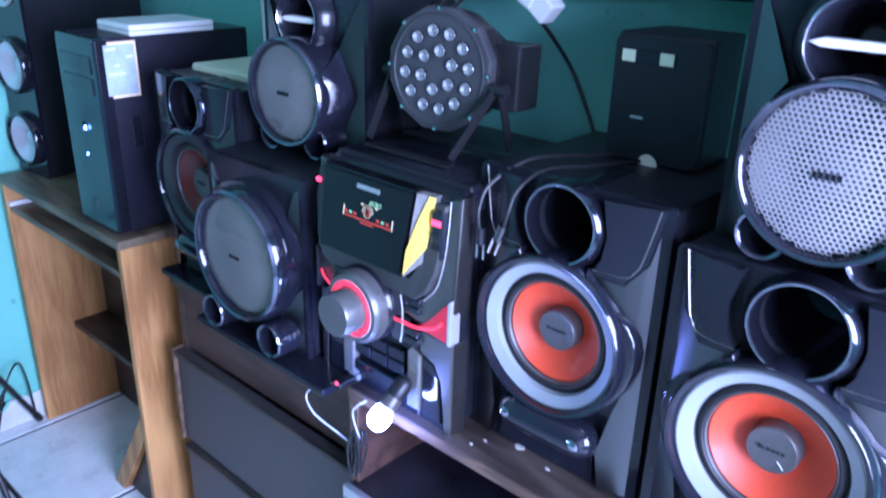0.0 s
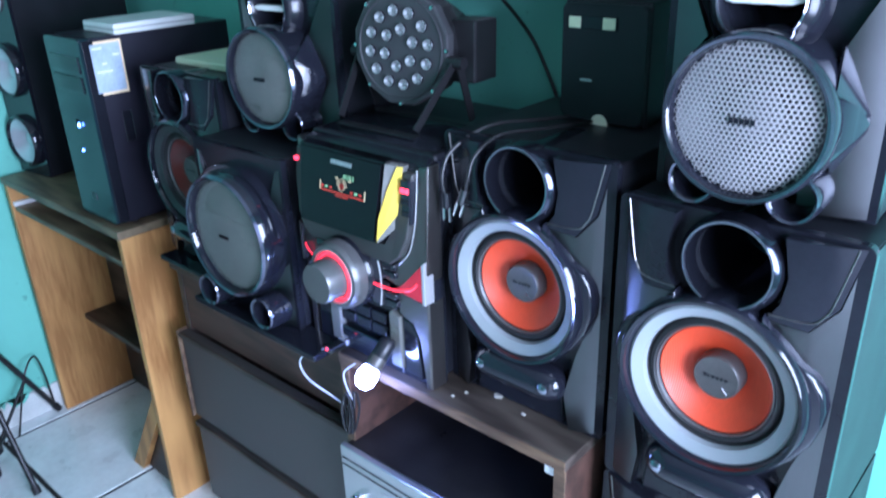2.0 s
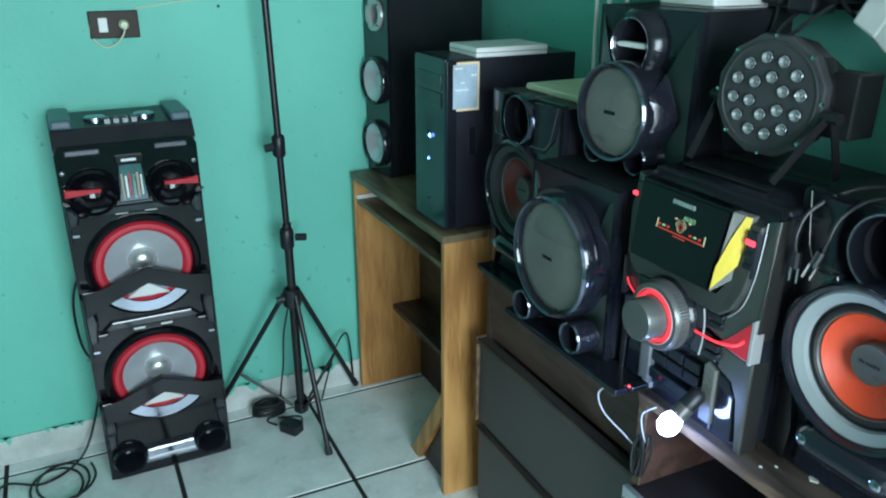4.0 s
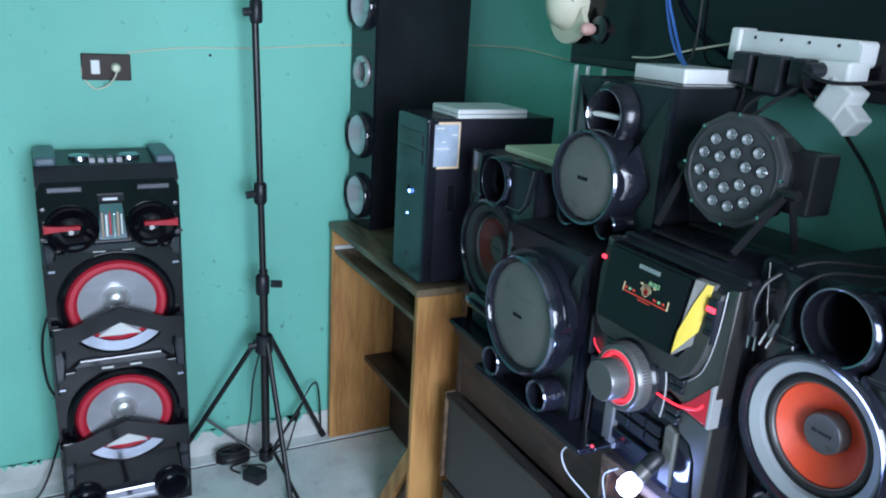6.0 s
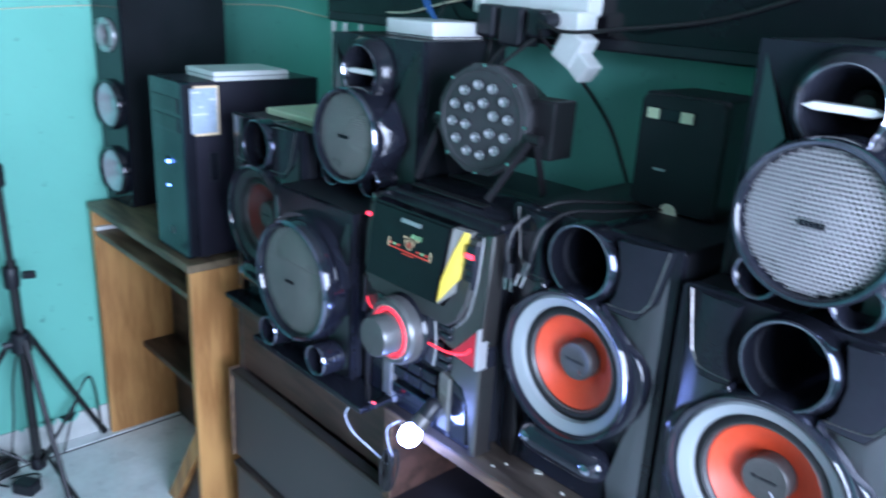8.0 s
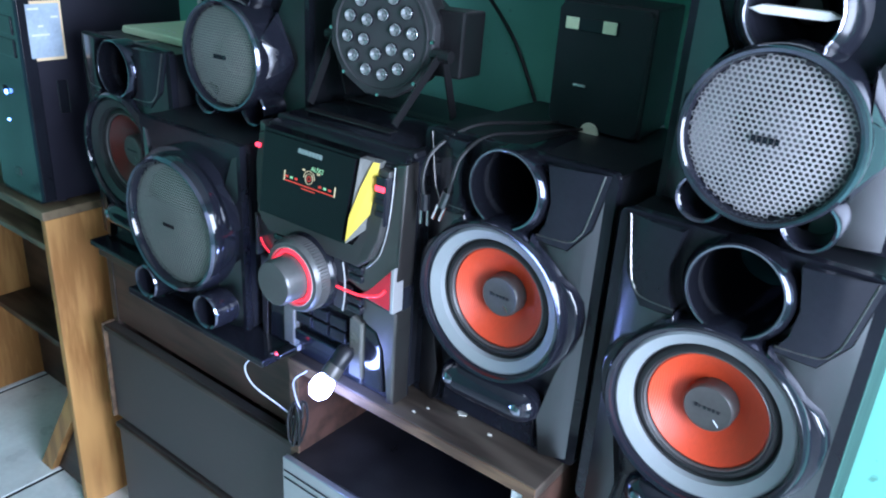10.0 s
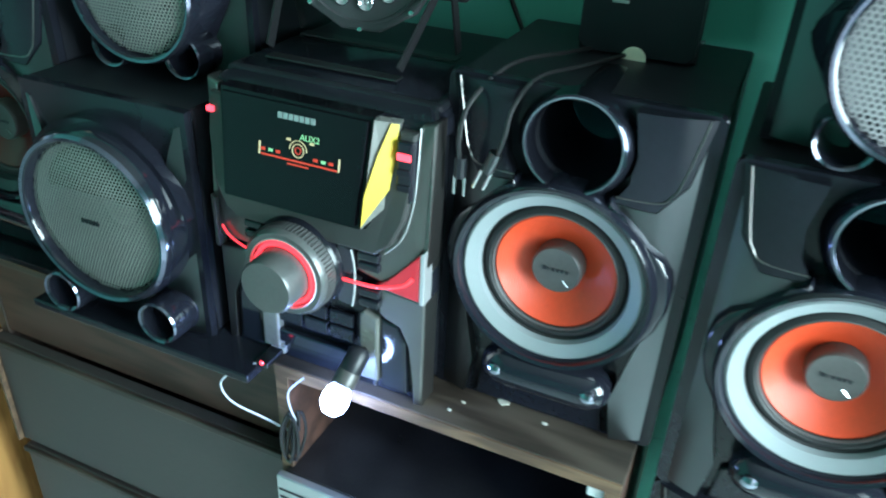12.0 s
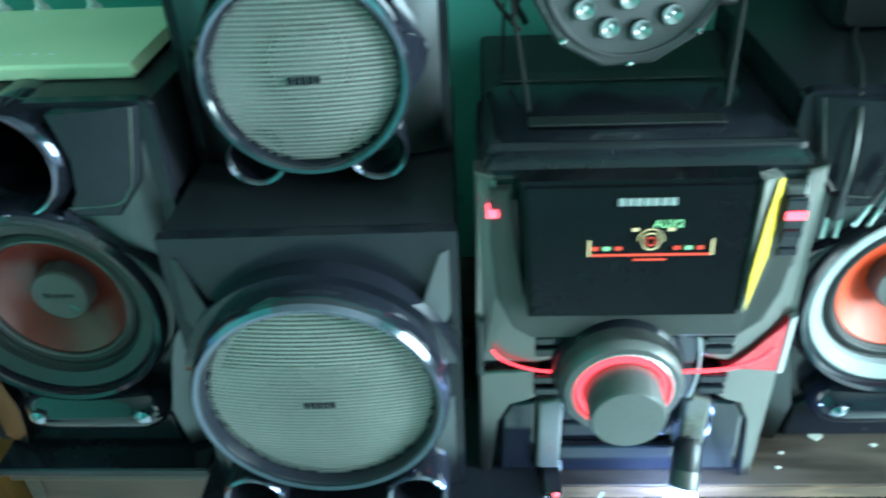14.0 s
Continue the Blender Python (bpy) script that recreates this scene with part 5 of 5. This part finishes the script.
ad = thing("plug_adapter", pose(0.530, 1.765, 1.352), "stack of white plug adapters on the power strip", "plug")
part("block", box(-0.03, 0.028, -0.03, 0.02, -0.03, 0.004, 0.005), WHITEP, ad)
b2 = part("block", box(-0.024, 0.024, -0.028, 0.016, -0.03, 0.026, 0.005), WHITEP, ad)
b2.matrix_basis = pose(0.012, -0.006, -0.052, 0, 28, 0)
b3 = part("block", box(-0.018, 0.018, -0.02, 0.016, -0.018, 0.018, 0.004), WHITEP, ad)
b3.matrix_basis = pose(0.036, -0.012, -0.082, 0, 40, 0)
part("black_plug", tube([(-0.02, -0.03, -0.012), (-0.022, -0.06, -0.015)], 0.012, 12), BLACK, ad)
CORDS = (
    (((0.355, 1.75, 1.31), (0.36, 1.735, 1.26), (0.372, 1.70, 1.22), (0.40, 1.66, 1.17), (0.43, 1.64, 1.12)), 0.0032),
    (((0.41, 1.745, 1.30), (0.39, 1.72, 1.265), (0.40, 1.69, 1.225), (0.45, 1.67, 1.21)), 0.0032),
    (((0.47, 1.74, 1.31), (0.44, 1.71, 1.275), (0.41, 1.69, 1.235), (0.42, 1.67, 1.20), (0.47, 1.66, 1.18)), 0.0032),
    (((0.505, 1.71, 1.338), (0.49, 1.73, 1.31), (0.515, 1.80, 1.25), (0.54, 1.868, 1.17), (0.58, 1.872, 1.10), (0.63, 1.86, 1.02), (0.70, 1.84, 0.95), (0.72, 1.80, 0.75)), 0.0034),
    (((0.505, 1.70, 1.338), (0.56, 1.70, 1.325), (0.64, 1.74, 1.335), (0.78, 1.785, 1.36), (0.95, 1.79, 1.42)), 0.003),
)
for pts, r in CORDS:
    tagged(part("cable", tube(pts, r), CABLE, smooth=True), "black power cable hanging from the power strip", "cable")
tagged(part("network_cable", tube([(0.06, 1.79, 1.62), (0.08, 1.785, 1.48), (0.12, 1.77, 1.40), (0.18, 1.74, 1.35), (0.23, 1.72, 1.325)], 0.003), CABLEBLUE, smooth=True), "blue network cable running behind the white router", "cable")
tagged(part("network_cable", tube([(0.075, 1.79, 1.62), (0.09, 1.783, 1.47), (0.14, 1.765, 1.395), (0.20, 1.735, 1.345), (0.24, 1.715, 1.324)], 0.003), CABLEBLUE, smooth=True), "blue network cable running behind the white router", "cable")
tagged(part("cable", tube([(0.0, 1.79, 1.325), (0.08, 1.786, 1.330), (0.18, 1.788, 1.352), (0.31, 1.79, 1.375)], 0.002), CREAM, smooth=True), "thin pale cable across the television", "cable")
tagged(part("cable", tube([(0.175, 1.79, 1.60), (0.18, 1.79, 1.45), (0.185, 1.78, 1.34), (0.19, 1.73, 1.318)], 0.0022), CABLE, smooth=True), "thin black cable before the television", "cable")
lamp = thing("lamp_socket", pose(-0.130, 1.797, 1.376), "grey round lamp socket with a frosted pink bulb", "lamp")
part("flange", lathe([(0.030, 0.0), (0.030, -0.006), (0.024, -0.010), (0.012, -0.012), (0.012, -0.004), (0, -0.004)], 0, 0, 32), SILVER, lamp, "grey flange", True)
part("bulb", lathe([(0.009, -0.010), (0.014, -0.022), (0.014, -0.034), (0.008, -0.044), (0, -0.046)], -0.012, 0.0, 24), PINK, lamp, "pink bulb", True)
cp = thing("cap", pose(-0.235, 1.80, 1.435), "cream cap hanging at the edge of the television", "cap")
bm = lathe([(0.062, 0.0), (0.060, -0.03), (0.046, -0.06), (0.022, -0.075), (0, -0.078)], 0, 0, 28)
for v in bm.verts:
    v.co = Vector((v.co.x * 0.9, v.co.y, v.co.z * 1.1))
part("crown", bm, CREAM, cp, "", True)
part("brim", prism(arc(0.0, 0.0, 0.062, 190, 350, 16) + arc(0.01, -0.02, 0.075, 340, 200, 16), -0.03, -0.018, 0.002), CREAM, cp, "curved brim")
part("seam_line", tube([(-0.05, -0.045, 0.0), (0.0, -0.074, 0.018), (0.05, -0.045, 0.0)], 0.0012, 6), SATIN, cp)

# ---- routers ----
r = thing("router", pose(0.262, 1.695, 1.2945), "small white plastic router on a loudspeaker", "router")
part("shell", box(-0.066, 0.066, -0.062, 0.062, 0, 0.030, 0.004), WHITEP, r)
part("vent_line", box(-0.0665, 0.0665, -0.0625, 0.0625, 0.003, 0.005), SILVER, r)
r = thing("router", pose(-0.022, 1.650, 1.105), "pale router with white antennas on a loudspeaker", "router")
part("shell", prism([(-0.100, 0), (0.100, 0), (0.105, 0.005), (0.100, 0.014), (-0.100, 0.014), (-0.105, 0.005)], -0.085, 0.085, 0.003), LIMEWH, r)
for k in range(5):
    part("status_mark", box(-0.05 + k * 0.016, -0.045 + k * 0.016, -0.055, -0.052, 0.0130, 0.0148), WHITEP, r)
for x, dx in ((-0.105, -0.012), (-0.062, -0.012), (-0.005, -0.010)):
    an = part("antenna", tube([(x, 0.092, 0.012), (x + dx, 0.098, 0.192)], 0.0048, 10), WHITEP, r, "white stick antenna")
    part("hinge", tube([(x, 0.082, 0.01), (x, 0.10, 0.01)], 0.007, 10), WHITEP, an)

# ---- bulb and cables at the stereo ----
b = thing("led_bulb", pose(0.573, 1.405, 0.7215, 48, 0, -14), "small glowing colour-changing LED bulb in a black socket", "bulb")
part("globe", lathe([(0.0, -0.021), (0.009, -0.0185), (0.0155, -0.010), (0.0165, 0.0), (0.0145, 0.009), (0.010, 0.016)], 0, 0, 28), BULB, b, "glowing round globe", True)
part("collar", lathe([(0.0105, 0.014), (0.014, 0.018), (0.014, 0.034), (0.010, 0.042), (0.0, 0.043)], 0, 0, 24), CAPDARK, b, "grey collar", True)
part("socket", lathe([(0.0125, 0.032), (0.0135, 0.036), (0.0135, 0.060), (0.009, 0.066), (0, 0.066)], 0, 0, 20), BLACK, b, "black socket", True)
part("lead", tube([(0.0, 0.062, 0.0), (0.0, 0.068, -0.02), (0.002, 0.05, -0.045), (0.004, 0.03, -0.058)], 0.0025), CABLE, b, "short black lead")
u = thing("usb_cable", pose(0, 0, 0), "thin pale USB cable looping from the stereo to a bundle", "cable")
part("plug", box(0.444, 0.462, 1.425, 1.462, 0.708, 0.716, 0.002), SILVER, u, "pale plug")
part("cord", tube([(0.450, 1.430, 0.712), (0.425, 1.405, 0.705), (0.405, 1.402, 0.68), (0.412, 1.412, 0.645), (0.445, 1.432, 0.615), (0.478, 1.440, 0.60)], 0.0014), CABLEW, u)
part("cord", tube([(0.505, 1.44, 0.70), (0.492, 1.425, 0.685), (0.488, 1.43, 0.655), (0.49, 1.44, 0.62)], 0.0013), CABLEW, u)
part("tied_cord", tube([(0.484 + 0.012 * math.cos(k * 1.25) + 0.006 * math.sin(k * 0.5), 1.436 + 0.008 * math.sin(k * 0.9), 0.595 + 0.042 * math.sin(k * 1.25 + 0.4)) for k in range(26)], 0.0022), CABLE, u, "dark tied bundle")
part("usb_light", lathe([(0.003, 1.424), (0.002, 1.422), (0, 1.4215)], 0.455, 0.7165, 10), REDLED, u, "tiny red light")
pc = thing("mains_cable", pose(0, 0, 0), "black power cord with a two pin plug hanging over a speaker", "cable")
part("cord", tube([(0.84, 1.80, 1.0965), (0.785, 1.73, 1.0965), (0.735, 1.64, 1.0985), (0.703, 1.55, 1.104), (0.684, 1.492, 1.080), (0.679, 1.476, 1.048), (0.680, 1.479, 1.018)], 0.0026), CABLE, pc)
part("cord", tube([(0.86, 1.78, 1.0962), (0.80, 1.69, 1.0962), (0.760, 1.60, 1.0975), (0.737, 1.53, 1.101), (0.728, 1.488, 1.082), (0.726, 1.474, 1.055), (0.720, 1.476, 1.034)], 0.0024), CABLE, pc)
for (x, y, z), dx in (((0.680, 1.482, 1.016), 0.0), ((0.718, 1.478, 1.030), -0.016)):
    pg = part("plug", tube([(x, y, z + 0.006), (x + dx * 0.5, y, z - 0.016)], 0.0065, 10), BLACK if dx == 0 else SILVER, pc, "moulded plug")
    for k in (-0.0055, 0.0055):
        part("pin", tube([(x + dx * 0.5 + k, y, z - 0.015), (x + dx + k, y, z - 0.036)], 0.0021, 8), CHROME, pg, "metal pin")
for pts in (((0.40, 1.84, 1.10), (0.42, 1.80, 1.16), (0.40, 1.76, 1.12), (0.43, 1.74, 1.08)), ((0.36, 1.85, 1.20), (0.40, 1.80, 1.12), (0.44, 1.78, 1.14), (0.42, 1.74, 1.09))):
    tagged(part("cable", tube(pts, 0.003), CABLE, smooth=True), "black cable loop behind the stereo", "cable")


# ---- floor tiles ----
def tile_mesh(w, h):
    bm = box(0.0062, w - 0.0062, 0.0062, h - 0.0062, -0.006, 0.0, 0.0015, 1)
    me = bpy.data.meshes.new("tile")
    bm.to_mesh(me)
    bm.free()
    me.materials.append(TILE)
    return me


one = tile_mesh(0.44, 0.44)
for i in range(-2, 8):
    for j in range(-11, 3):
        x, y = -0.41 + i * 0.44, 1.23 + j * 0.44
        if x > XR or x + 0.44 < XL or y > YB or y + 0.44 < YF:
            continue
        ob = new("tile", one)
        ob.location = (x, y, 0)
        ob.parent = floor
